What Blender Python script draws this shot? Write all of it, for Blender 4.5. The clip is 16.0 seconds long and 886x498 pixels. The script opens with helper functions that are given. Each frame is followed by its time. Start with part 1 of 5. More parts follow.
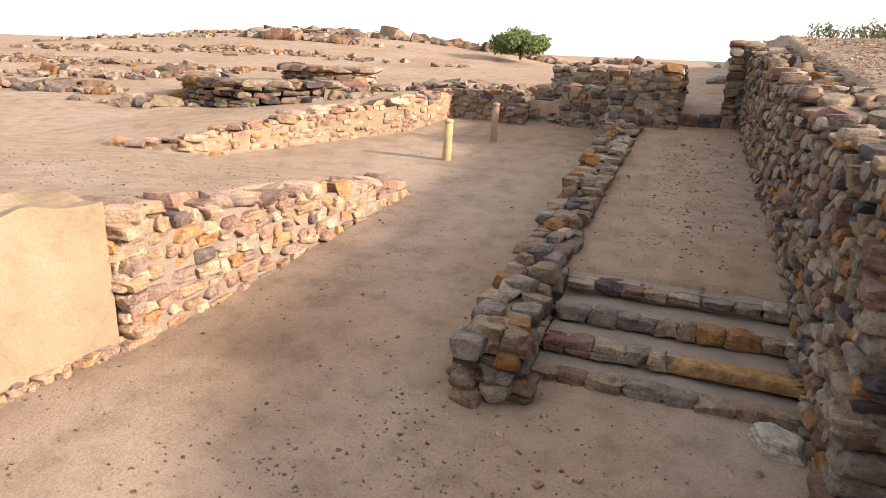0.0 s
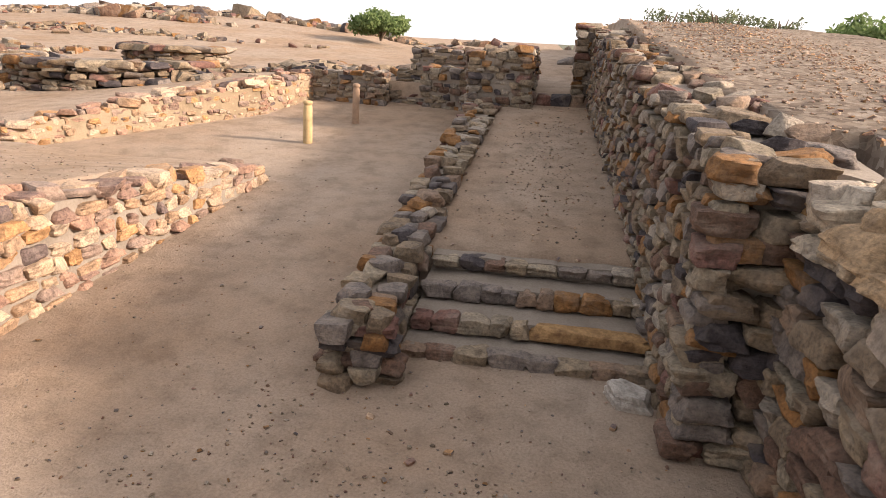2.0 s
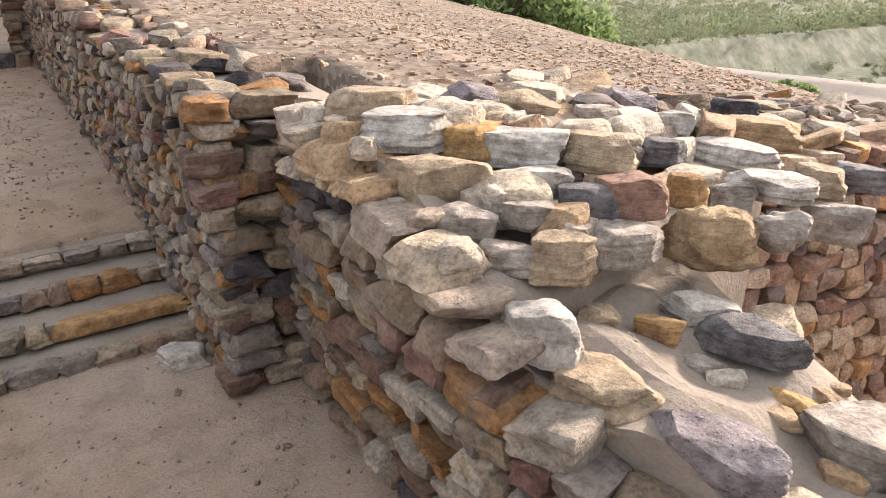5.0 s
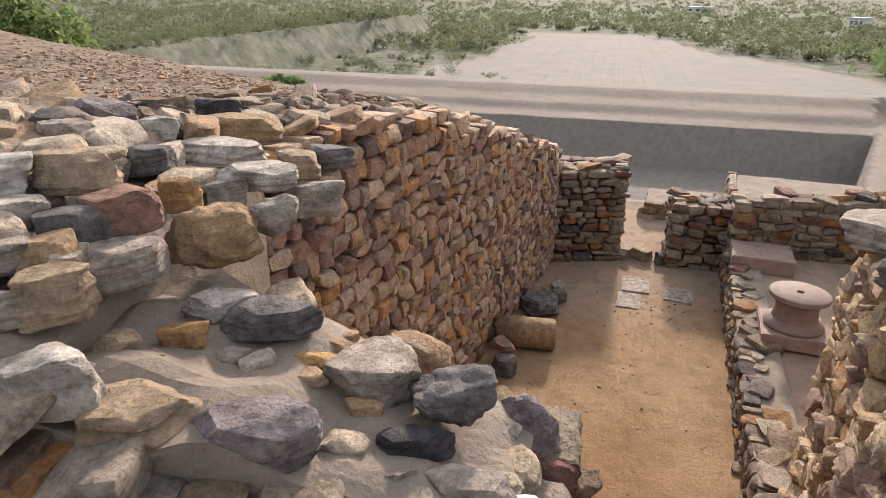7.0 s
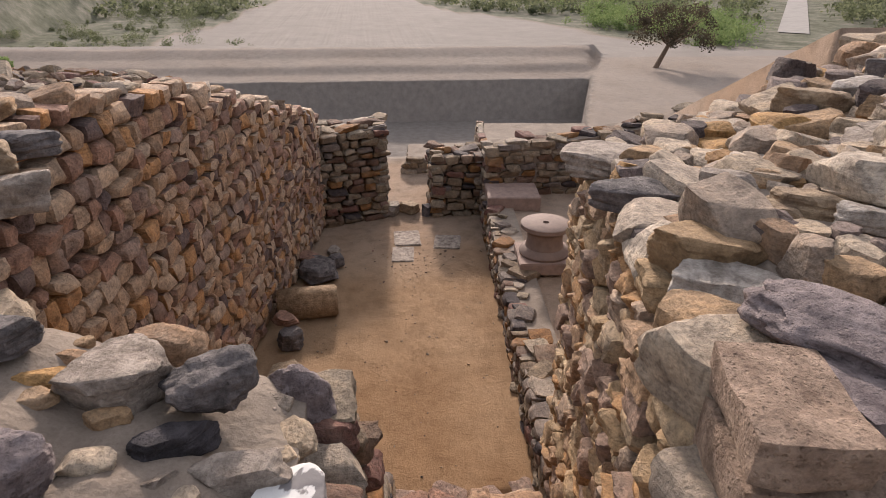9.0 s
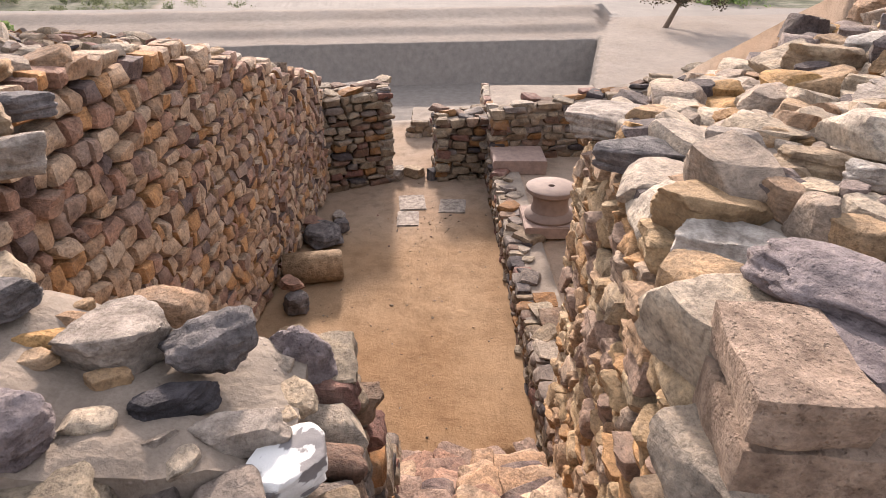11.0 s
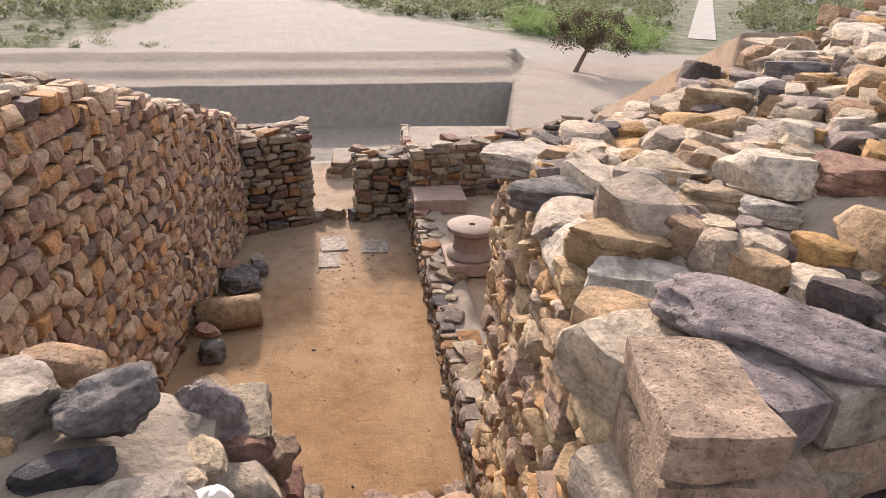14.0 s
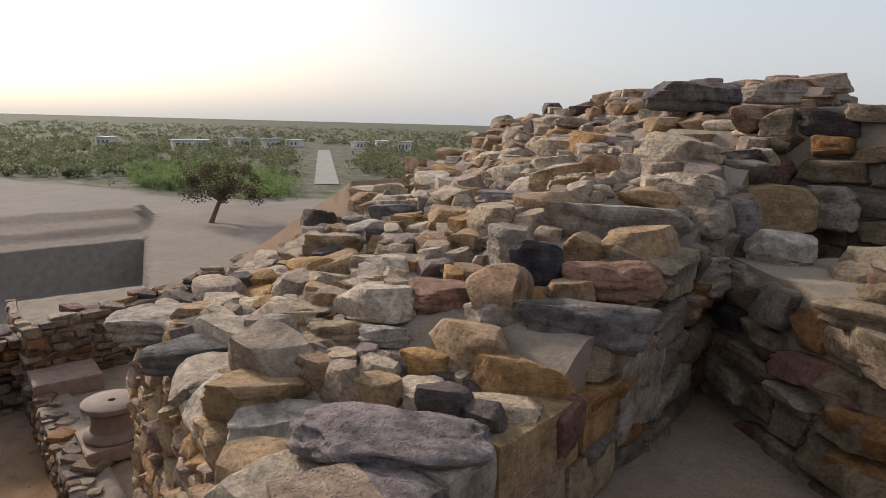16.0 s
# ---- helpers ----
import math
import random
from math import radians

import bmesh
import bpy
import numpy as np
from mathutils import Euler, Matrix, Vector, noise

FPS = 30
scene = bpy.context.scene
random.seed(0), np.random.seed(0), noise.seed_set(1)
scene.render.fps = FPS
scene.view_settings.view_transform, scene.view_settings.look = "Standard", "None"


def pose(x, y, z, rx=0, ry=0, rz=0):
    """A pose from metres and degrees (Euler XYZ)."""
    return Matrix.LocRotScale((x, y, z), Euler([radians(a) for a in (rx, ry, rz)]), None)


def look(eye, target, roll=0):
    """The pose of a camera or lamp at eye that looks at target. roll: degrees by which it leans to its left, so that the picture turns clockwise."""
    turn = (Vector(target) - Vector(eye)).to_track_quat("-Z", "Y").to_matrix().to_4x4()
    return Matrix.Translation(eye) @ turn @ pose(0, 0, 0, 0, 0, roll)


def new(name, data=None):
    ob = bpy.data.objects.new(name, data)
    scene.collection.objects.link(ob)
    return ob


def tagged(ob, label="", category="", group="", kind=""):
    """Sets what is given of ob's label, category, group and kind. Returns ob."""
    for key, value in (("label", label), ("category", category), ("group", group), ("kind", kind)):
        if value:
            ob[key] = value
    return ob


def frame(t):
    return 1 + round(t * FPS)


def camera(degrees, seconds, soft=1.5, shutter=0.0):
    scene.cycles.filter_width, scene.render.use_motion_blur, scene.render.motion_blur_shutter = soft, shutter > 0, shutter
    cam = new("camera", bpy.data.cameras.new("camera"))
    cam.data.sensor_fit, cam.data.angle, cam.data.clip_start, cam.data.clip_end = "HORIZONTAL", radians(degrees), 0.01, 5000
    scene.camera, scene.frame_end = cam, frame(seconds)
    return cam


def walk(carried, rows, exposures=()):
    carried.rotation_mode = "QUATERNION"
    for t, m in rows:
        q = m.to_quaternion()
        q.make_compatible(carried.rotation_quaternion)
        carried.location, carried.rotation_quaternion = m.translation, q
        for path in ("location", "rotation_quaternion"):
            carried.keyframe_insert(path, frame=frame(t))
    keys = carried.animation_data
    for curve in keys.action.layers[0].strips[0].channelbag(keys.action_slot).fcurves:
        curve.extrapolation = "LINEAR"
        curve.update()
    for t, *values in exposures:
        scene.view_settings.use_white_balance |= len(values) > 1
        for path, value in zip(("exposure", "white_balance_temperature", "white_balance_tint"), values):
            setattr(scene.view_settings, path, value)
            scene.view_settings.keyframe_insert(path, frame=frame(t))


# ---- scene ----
cam = camera(69.30, 16.0, soft=0.6)
# seconds, place, heading clockwise from +y, pitch, roll
PATH = [
    (0.0, -0.029, -0.011, 1.666, -20.58, -17.31, 2.21),
    (0.5, -0.027, -0.013, 1.663, -20.18, -17.29, 2.34),
    (1.0, -0.018, 0.010, 1.657, -18.13, -17.53, 2.38),
    (1.5, 0.001, 0.045, 1.646, -14.58, -17.89, 2.43),
    (2.0, 0.014, 0.027, 1.647, -8.59, -18.30, 2.83),
    (2.5, -0.006, 0.032, 1.644, -1.51, -18.67, 3.29),
    (3.0, -0.031, 0.052, 1.630, 6.32, -18.93, 3.72),
    (3.2, -0.013, 0.048, 1.624, 9.02, -19.17, 3.28),
    (5.3, 0.108, -0.029, 1.667, 38.44, -22.86, -0.94),
    (5.5, 0.127, -0.049, 1.669, 41.64, -23.14, -1.22),
    (6.0, 0.150, -0.090, 1.669, 51.94, -23.21, -1.23),
    (6.5, 0.137, -0.092, 1.672, 63.83, -22.95, -0.13),
    (7.0, 0.130, -0.119, 1.676, 75.65, -22.25, 0.68),
    (7.5, 0.136, -0.161, 1.684, 84.02, -21.73, 0.88),
    (8.0, 0.150, -0.188, 1.673, 90.72, -22.28, 0.69),
    (8.5, 0.153, -0.206, 1.666, 94.80, -23.54, 0.58),
    (9.0, 0.155, -0.215, 1.657, 96.90, -25.05, 0.52),
    (11.5, 0.171, -0.239, 1.634, 95.80, -28.60, -0.13),
    (12.0, 0.177, -0.240, 1.633, 95.33, -28.71, -0.19),
    (12.5, 0.182, -0.238, 1.633, 94.97, -28.67, -0.13),
    (13.0, 0.188, -0.224, 1.638, 94.85, -28.57, 0.08),
    (13.5, 0.189, -0.235, 1.639, 95.50, -27.17, 0.31),
    (14.0, 0.189, -0.266, 1.635, 103.69, -24.59, 1.75),
    (14.5, 0.146, -0.254, 1.646, 113.55, -21.26, 2.75),
    (15.0, 0.099, -0.244, 1.686, 119.31, -15.20, 2.59),
    (15.5, 0.088, -0.285, 1.690, 123.21, -11.60, 1.43),
    (16.0, 0.049, -0.293, 1.697, 134.59, -11.08, 1.59),
]


def gaze(x, y, z, yaw, pit, roll):
    a, b = radians(yaw), radians(pit)
    way = Vector((math.sin(a) * math.cos(b), math.cos(a) * math.cos(b), math.sin(b)))
    return look((x, y, z), Vector((x, y, z)) + way, roll)


EXPOSURES = [(0.0, 1.08, 6600, 15), (3.2, 0.98, 6600, 15), (5.5, 1.56, 6150, 12), (7.0, 0.74, 6200, 13), (7.5, 0.55, 6250, 14), (9.2, 0.34, 6250, 18), (11.5, 1.14, 6250, 18), (13.0, 1.14, 6250, 18), (14.5, 0.86, 6300, 16), (15.5, 0.33, 6250, 14), (16.0, -0.12, 6150, 12)]
walk(cam, [(r[0], gaze(*r[1:])) for r in PATH], EXPOSURES)

# ------------------------------------------------------------------ light
SUN_AZ, SUN_EL = 92.0, 22.5
world = bpy.data.worlds.new("hazy_sky")
scene.world = world
world.use_nodes = True
wn = world.node_tree.nodes
sky = wn.new("ShaderNodeTexSky")
sky.sky_type = "NISHITA"
sky.sun_disc = False
sky.sun_elevation = radians(SUN_EL)
sky.sun_rotation = radians(SUN_AZ)
sky.dust_density = 5.0
sky.air_density = 1.0
sky.ozone_density = 1.0
wn["Background"].inputs["Strength"].default_value = 0.15
haze = wn.new("ShaderNodeMix")
haze.data_type = "RGBA"
haze.inputs[0].default_value = 0.58
haze.inputs[7].default_value = (6.3, 6.4, 6.4, 1)
world.node_tree.links.new(sky.outputs[0], haze.inputs[6])
world.node_tree.links.new(haze.outputs[2], wn["Background"].inputs["Color"])
sun = new("sun", bpy.data.lights.new("sun", "SUN"))
sun.data.energy = 5.0
sun.data.angle = radians(4.5)
sun.data.color = (1.0, 0.88, 0.74)
az, el = radians(SUN_AZ), radians(SUN_EL)
sun.matrix_world = look((60 * math.sin(az) * math.cos(el), 60 * math.cos(az) * math.cos(el), 60 * math.sin(el)), (0, 0, 0))

# ------------------------------------------------------------------ materials


def graph(name):
    m = bpy.data.materials.new(name)
    m.use_nodes = True
    t = m.node_tree
    return m, t, t.nodes["Principled BSDF"]


def node(t, kind, **inputs):
    n = t.nodes.new(kind)
    for k, v in inputs.items():
        n.inputs[k.replace("_", " ")].default_value = v
    return n


def ramp_of(t, source, stops, mode="LINEAR"):
    r = t.nodes.new("ShaderNodeValToRGB")
    r.color_ramp.interpolation = mode
    els = r.color_ramp.elements
    while len(els) < len(stops):
        els.new(0.5)
    for e, (p, c) in zip(els, stops):
        e.position = p
        e.color = (*c, 1)
    t.links.new(source, r.inputs[0])
    return r.outputs[0]


def mixed(t, kind, fac, a, b):
    m = t.nodes.new("ShaderNodeMix")
    m.data_type = "RGBA"
    m.blend_type = kind
    for sock, v in ((m.inputs[0], fac), (m.inputs[6], a), (m.inputs[7], b)):
        if isinstance(v, (int, float)):
            sock.default_value = v
        elif isinstance(v, tuple):
            sock.default_value = (*v, 1)
        else:
            t.links.new(v, sock)
    return m.outputs[2]


def noise_tex(t, co, scale, detail=6.0, rough=0.6):
    n = node(t, "ShaderNodeTexNoise", Scale=scale, Detail=detail, Roughness=rough)
    t.links.new(co, n.inputs["Vector"])
    return n.outputs[0]


def bumped(t, bsdf, *layers):
    prev = None
    for height, strength, dist in layers:
        b = node(t, "ShaderNodeBump", Strength=strength, Distance=dist)
        t.links.new(height, b.inputs["Height"])
        if prev:
            t.links.new(prev, b.inputs["Normal"])
        prev = b.outputs[0]
    t.links.new(prev, bsdf.inputs["Normal"])


STONE_HUES = [(0.0, (0.33, 0.25, 0.18)), (0.16, (0.42, 0.33, 0.24)), (0.30, (0.25, 0.16, 0.12)), (0.42, (0.46, 0.38, 0.29)),
              (0.54, (0.40, 0.22, 0.11)), (0.64, (0.30, 0.25, 0.22)), (0.76, (0.52, 0.44, 0.36)), (0.86, (0.38, 0.27, 0.20)),
              (0.93, (0.12, 0.10, 0.10)), (1.0, (0.30, 0.17, 0.14))]
BUFF_HUES = [(0.0, (0.38, 0.26, 0.18)), (0.2, (0.45, 0.33, 0.24)), (0.38, (0.33, 0.21, 0.16)), (0.55, (0.48, 0.37, 0.28)),
             (0.7, (0.42, 0.25, 0.14)), (0.82, (0.30, 0.22, 0.18)), (0.93, (0.24, 0.16, 0.13)), (1.0, (0.16, 0.12, 0.11))]


def rich(col, k, s=1.22):
    """Deeper colour of the same lightness, then scaled by k."""
    g = (col[0] * 0.3 + col[1] * 0.59 + col[2] * 0.11)
    return tuple(max(0.01, (g + (v - g) * s)) * k for v in col)


def stone_material(name, hues, source, dark=0.68):
    """Weathered sandstone; source is 'object' (pieces of their own) or 'island' (pieces joined in one mesh)."""
    m, t, b = graph(name)
    if source == "object":
        rnd = t.nodes.new("ShaderNodeObjectInfo").outputs["Random"]
    else:
        rnd = t.nodes.new("ShaderNodeNewGeometry").outputs["Random Per Island"]
    hue = ramp_of(t, rnd, [(p * 0.94, rich(col, dark * 0.88, 1.2)) for p, col in hues], "CONSTANT")
    co = t.nodes.new("ShaderNodeNewGeometry").outputs["Position"]
    fine = noise_tex(t, co, 55.0, 8.0, 0.7)
    mid = noise_tex(t, co, 11.0, 6.0, 0.65)
    st = t.nodes.new("ShaderNodeMapping")
    st.inputs["Scale"].default_value = (6.0, 6.0, 60.0)
    t.links.new(co, st.inputs["Vector"])
    strata = noise_tex(t, st.outputs[0], 1.0, 5.0, 0.6)
    c = mixed(t, "MULTIPLY", 0.75, hue, ramp_of(t, mid, [(0.32, (0.38, 0.36, 0.36)), (0.5, (0.95, 0.95, 0.95)), (0.68, (1.45, 1.38, 1.28))]))
    c = mixed(t, "MULTIPLY", 0.6, c, ramp_of(t, fine, [(0.34, (0.3, 0.28, 0.27)), (0.5, (0.95, 0.95, 0.95)), (0.66, (1.45, 1.4, 1.35))]))
    dust = ramp_of(t, noise_tex(t, co, 4.0, 5.0, 0.6), [(0.52, (0, 0, 0)), (0.72, (0.4, 0.4, 0.4))])
    c = mixed(t, "MIX", dust, c, (0.33, 0.26, 0.20))
    t.links.new(c, b.inputs["Base Color"])
    b.inputs["Roughness"].default_value = 0.9
    b.inputs["Specular IOR Level"].default_value = 0.25
    bumped(t, b, (mid, 0.8, 0.04), (strata, 0.7, 0.016), (fine, 0.9, 0.01))
    return m


def single_stone(name, col, col2, pits=0.0):
    m, t, b = graph(name)
    co = t.nodes.new("ShaderNodeNewGeometry").outputs["Position"]
    fine = noise_tex(t, co, 60.0, 8.0, 0.7)
    mid = noise_tex(t, co, 13.0, 7.0, 0.65)
    st = t.nodes.new("ShaderNodeMapping")
    st.inputs["Scale"].default_value = (5.0, 5.0, 70.0)
    t.links.new(co, st.inputs["Vector"])
    strata = noise_tex(t, st.outputs[0], 1.0, 5.0, 0.6)
    col, col2 = rich(col, 0.74, 1.05), rich(col2, 0.5, 1.12)
    c = ramp_of(t, mid, [(0.34, col2), (0.62, col)])
    c = mixed(t, "MULTIPLY", 0.4, c, ramp_of(t, fine, [(0.34, (0.3, 0.28, 0.27)), (0.5, (0.95, 0.95, 0.95)), (0.66, (1.4, 1.4, 1.36))]))
    t.links.new(c, b.inputs["Base Color"])
    b.inputs["Roughness"].default_value = 0.88
    b.inputs["Specular IOR Level"].default_value = 0.25
    layers = [(mid, 0.7, 0.04), (strata, 0.8, 0.014), (fine, 0.9, 0.01)]
    if pits:
        v = node(t, "ShaderNodeTexVoronoi", Scale=70.0)
        t.links.new(co, v.inputs["Vector"])
        layers.append((ramp_of(t, v.outputs["Distance"], [(0.0, (0, 0, 0)), (0.35, (1, 1, 1))]), pits, 0.015))
    bumped(t, b, *layers)
    return m


def earth_material(name, a, b_, pebble, grain=1.0):
    """Dry silt with footprints, grit and pebbles."""
    m, t, b = graph(name)
    co = t.nodes.new("ShaderNodeNewGeometry").outputs["Position"]
    big = noise_tex(t, co, 0.55, 5.0, 0.6)
    mid = noise_tex(t, co, 5.0, 7.0, 0.65)
    fine = noise_tex(t, co, 70.0, 6.0, 0.7)
    v = node(t, "ShaderNodeTexVoronoi", Scale=26.0 * grain)
    t.links.new(co, v.inputs["Vector"])
    grit = ramp_of(t, v.outputs["Distance"], [(0.08, (1, 1, 1)), (0.2, (0, 0, 0))])
    pick = ramp_of(t, noise_tex(t, co, 9.0, 3.0), [(0.5, (0, 0, 0)), (0.62, (1, 1, 1))])
    grit = mixed(t, "MULTIPLY", 1.0, grit, pick)
    a, b_ = tuple(v * 0.66 for v in a), tuple(v * 0.66 for v in b_)
    c = ramp_of(t, big, [(0.36, a), (0.64, b_)])
    c = mixed(t, "MULTIPLY", 0.7, c, ramp_of(t, mid, [(0.3, (0.72, 0.70, 0.68)), (0.52, (1, 1, 1)), (0.75, (1.12, 1.1, 1.08))]))
    c = mixed(t, "MULTIPLY", 0.5, c, ramp_of(t, fine, [(0.3, (0.6, 0.58, 0.56)), (0.55, (1, 1, 1)), (0.75, (1.2, 1.2, 1.2))]))
    c = mixed(t, "MIX", grit, c, pebble)
    t.links.new(c, b.inputs["Base Color"])
    b.inputs["Roughness"].default_value = 0.95
    b.inputs["Specular IOR Level"].default_value = 0.15
    bumped(t, b, (mid, 0.5, 0.05), (fine, 0.35, 0.008), (grit, 0.5, 0.012))
    return m


def plain_material(name, col, rough=0.7, vary=0.25, scale=8.0):
    m, t, b = graph(name)
    co = t.nodes.new("ShaderNodeTexCoord").outputs["Object"]
    n = noise_tex(t, co, scale, 6.0, 0.65)
    c = mixed(t, "MULTIPLY", vary * 2, col, ramp_of(t, n, [(0.3, (0.55, 0.55, 0.55)), (0.55, (1, 1, 1)), (0.75, (1.2, 1.2, 1.2))]))
    t.links.new(c, b.inputs["Base Color"])
    b.inputs["Roughness"].default_value = rough
    b.inputs["Specular IOR Level"].default_value = 0.2
    bumped(t, b, (n, 0.3, 0.01))
    return m


PALE_HUES = [(0.0, (0.44, 0.38, 0.31)), (0.15, (0.34, 0.29, 0.25)), (0.28, (0.52, 0.46, 0.39)), (0.42, (0.40, 0.30, 0.21)),
             (0.55, (0.47, 0.42, 0.37)), (0.66, (0.36, 0.26, 0.19)), (0.78, (0.58, 0.53, 0.47)), (0.88, (0.26, 0.22, 0.21)), (0.95, (0.43, 0.29, 0.16)), (1.0, (0.13, 0.11, 0.11))]
M_PIECE = stone_material("weathered_sandstone", STONE_HUES, "object", 0.54)
M_ISLE = stone_material("weathered_sandstone_rubble", STONE_HUES, "island", 0.54)
M_PALE = stone_material("pale_weathered_stone", [(p, (h[0] * 1.06, h[1], h[2] * 0.93)) for p, h in PALE_HUES], "object", 0.76)
M_PALE_ISLE = stone_material("pale_weathered_rubble", [(p, (h[0] * 1.06, h[1], h[2] * 0.93)) for p, h in PALE_HUES], "island", 0.76)
M_BUFF = stone_material("buff_sandstone", BUFF_HUES, "object", 0.92)
M_BUFF_ISLE = stone_material("buff_sandstone_rubble", BUFF_HUES, "island", 0.92)
GOLD_HUES = [(0.0, (0.46, 0.34, 0.22)), (0.25, (0.40, 0.28, 0.19)), (0.45, (0.50, 0.39, 0.27)), (0.65, (0.44, 0.28, 0.16)), (0.85, (0.33, 0.24, 0.19)), (1.0, (0.46, 0.36, 0.28))]
M_GOLD = stone_material("golden_sandstone", GOLD_HUES, "object", 0.85)
M_GOLD_ISLE = stone_material("golden_sandstone_rubble", GOLD_HUES, "island", 0.85)
M_MUD = earth_material("mud_mortar", (0.30, 0.24, 0.19), (0.37, 0.305, 0.245), (0.24, 0.19, 0.16))
M_PLASTER = earth_material("mud_plaster", (0.33, 0.235, 0.15), (0.44, 0.34, 0.23), (0.28, 0.20, 0.14), 0.7)

# ground: silt, gravel on the mound, pale river bed, scrub green far off
M_GROUND, gt, gb = graph("dry_silt_ground")
gco = gt.nodes.new("ShaderNodeNewGeometry").outputs["Position"]
gsep = gt.nodes.new("ShaderNodeSeparateXYZ")
gt.links.new(gco, gsep.inputs[0])
g_big = noise_tex(gt, gco, 0.5, 5.0, 0.6)
g_mid = noise_tex(gt, gco, 4.5, 7.0, 0.65)
g_fine = noise_tex(gt, gco, 75.0, 6.0, 0.7)
gv = node(gt, "ShaderNodeTexVoronoi", Scale=24.0)
gt.links.new(gco, gv.inputs["Vector"])
g_grit = ramp_of(gt, gv.outputs["Distance"], [(0.1, (1, 1, 1)), (0.22, (0, 0, 0))])
g_pick = ramp_of(gt, noise_tex(gt, gco, 7.0, 3.0), [(0.52, (0, 0, 0)), (0.62, (1, 1, 1))])
g_grit = mixed(gt, "MULTIPLY", 1.0, g_grit, g_pick)
gc = ramp_of(gt, g_big, [(0.36, (0.262, 0.182, 0.125)), (0.62, (0.30, 0.23, 0.175))])
gc = mixed(gt, "MULTIPLY", 0.7, gc, ramp_of(gt, g_mid, [(0.3, (0.6, 0.58, 0.56)), (0.52, (1, 1, 1)), (0.75, (1.2, 1.18, 1.16))]))
gc = mixed(gt, "MULTIPLY", 0.6, gc, ramp_of(gt, g_fine, [(0.3, (0.6, 0.58, 0.56)), (0.55, (1, 1, 1)), (0.75, (1.2, 1.2, 1.2))]))
gc = mixed(gt, "MIX", g_grit, gc, (0.20, 0.14, 0.11))
g_attr = gt.nodes.new("ShaderNodeAttribute")
g_attr.attribute_name = "cover"
g_cs = gt.nodes.new("ShaderNodeSeparateColor")
gt.links.new(g_attr.outputs["Color"], g_cs.inputs[0])
g_gravel = mixed(gt, "MULTIPLY", 1.0, ramp_of(gt, gv.outputs["Color"], [(0.0, (0.10, 0.072, 0.055)), (0.5, (0.19, 0.145, 0.11)), (1.0, (0.28, 0.23, 0.185))]),
                 ramp_of(gt, g_mid, [(0.3, (0.7, 0.7, 0.7)), (0.7, (1.15, 1.15, 1.15))]))
gc = mixed(gt, "MIX", g_cs.outputs[0], gc, g_gravel)
g_bank = mixed(gt, "MULTIPLY", 0.8, (0.185, 0.16, 0.138), ramp_of(gt, g_mid, [(0.3, (0.7, 0.7, 0.7)), (0.7, (1.2, 1.2, 1.2))]))
gc = mixed(gt, "MIX", g_cs.outputs[1], gc, g_bank)
g_scrub = ramp_of(gt, noise_tex(gt, gco, 0.35, 9.0, 0.75), [(0.35, (0.07, 0.075, 0.05)), (0.5, (0.12, 0.118, 0.085)), (0.68, (0.21, 0.19, 0.155))])
gc = mixed(gt, "MIX", g_cs.outputs[2], gc, g_scrub)
g_och = gt.nodes.new("ShaderNodeAttribute")
g_och.attribute_name = "ochre"
g_floor = mixed(gt, "MULTIPLY", 0.7, ramp_of(gt, g_big, [(0.36, (0.225, 0.135, 0.07)), (0.62, (0.285, 0.185, 0.105))]), ramp_of(gt, g_mid, [(0.3, (0.72, 0.7, 0.68)), (0.52, (1, 1, 1)), (0.75, (1.12, 1.12, 1.12))]))
g_floor = mixed(gt, "MULTIPLY", 0.35, g_floor, ramp_of(gt, g_fine, [(0.3, (0.6, 0.58, 0.56)), (0.55, (1, 1, 1)), (0.75, (1.2, 1.2, 1.2))]))
gc = mixed(gt, "MIX", g_och.outputs["Fac"], gc, g_floor)
g_riv = gt.nodes.new("ShaderNodeAttribute")
g_riv.attribute_name = "river"
g_pale = mixed(gt, "MULTIPLY", 0.6, (0.225, 0.205, 0.185), ramp_of(gt, noise_tex(gt, gco, 0.3, 8.0, 0.7), [(0.3, (0.75, 0.75, 0.75)), (0.7, (1.12, 1.12, 1.12))]))
gc = mixed(gt, "MIX", g_riv.outputs["Fac"], gc, g_pale)
gt.links.new(gc, gb.inputs["Base Color"])
gb.inputs["Roughness"].default_value = 0.95
gb.inputs["Specular IOR Level"].default_value = 0.03
bumped(gt, gb, (g_mid, 0.45, 0.05), (g_fine, 0.8, 0.012), (gv.outputs["Distance"], 0.15, 0.015))

# ------------------------------------------------------------------ mesh helpers


def mesh_of(name, verts, faces, mat, smooth=False, crease=0):
    me = bpy.data.meshes.new(name)
    me.from_pydata([tuple(v) for v in verts], [], [tuple(f) for f in faces])
    if smooth:
        me.polygons.foreach_set("use_smooth", [True] * len(me.polygons))
        if crease:
            me.set_sharp_from_angle(angle=radians(crease))
    me.materials.append(mat)
    me.update()
    return me


def part(name, bm, material, parent, label=""):
    """Links a bmesh as one mesh object under a thing or a part."""
    me = bpy.data.meshes.new(name)
    bm.to_mesh(me)
    bm.free()
    me.materials.append(material)
    ob = new(name, me)
    ob.parent = parent
    if label:
        tagged(ob, label)
    return ob


RNG = np.random.default_rng(7)


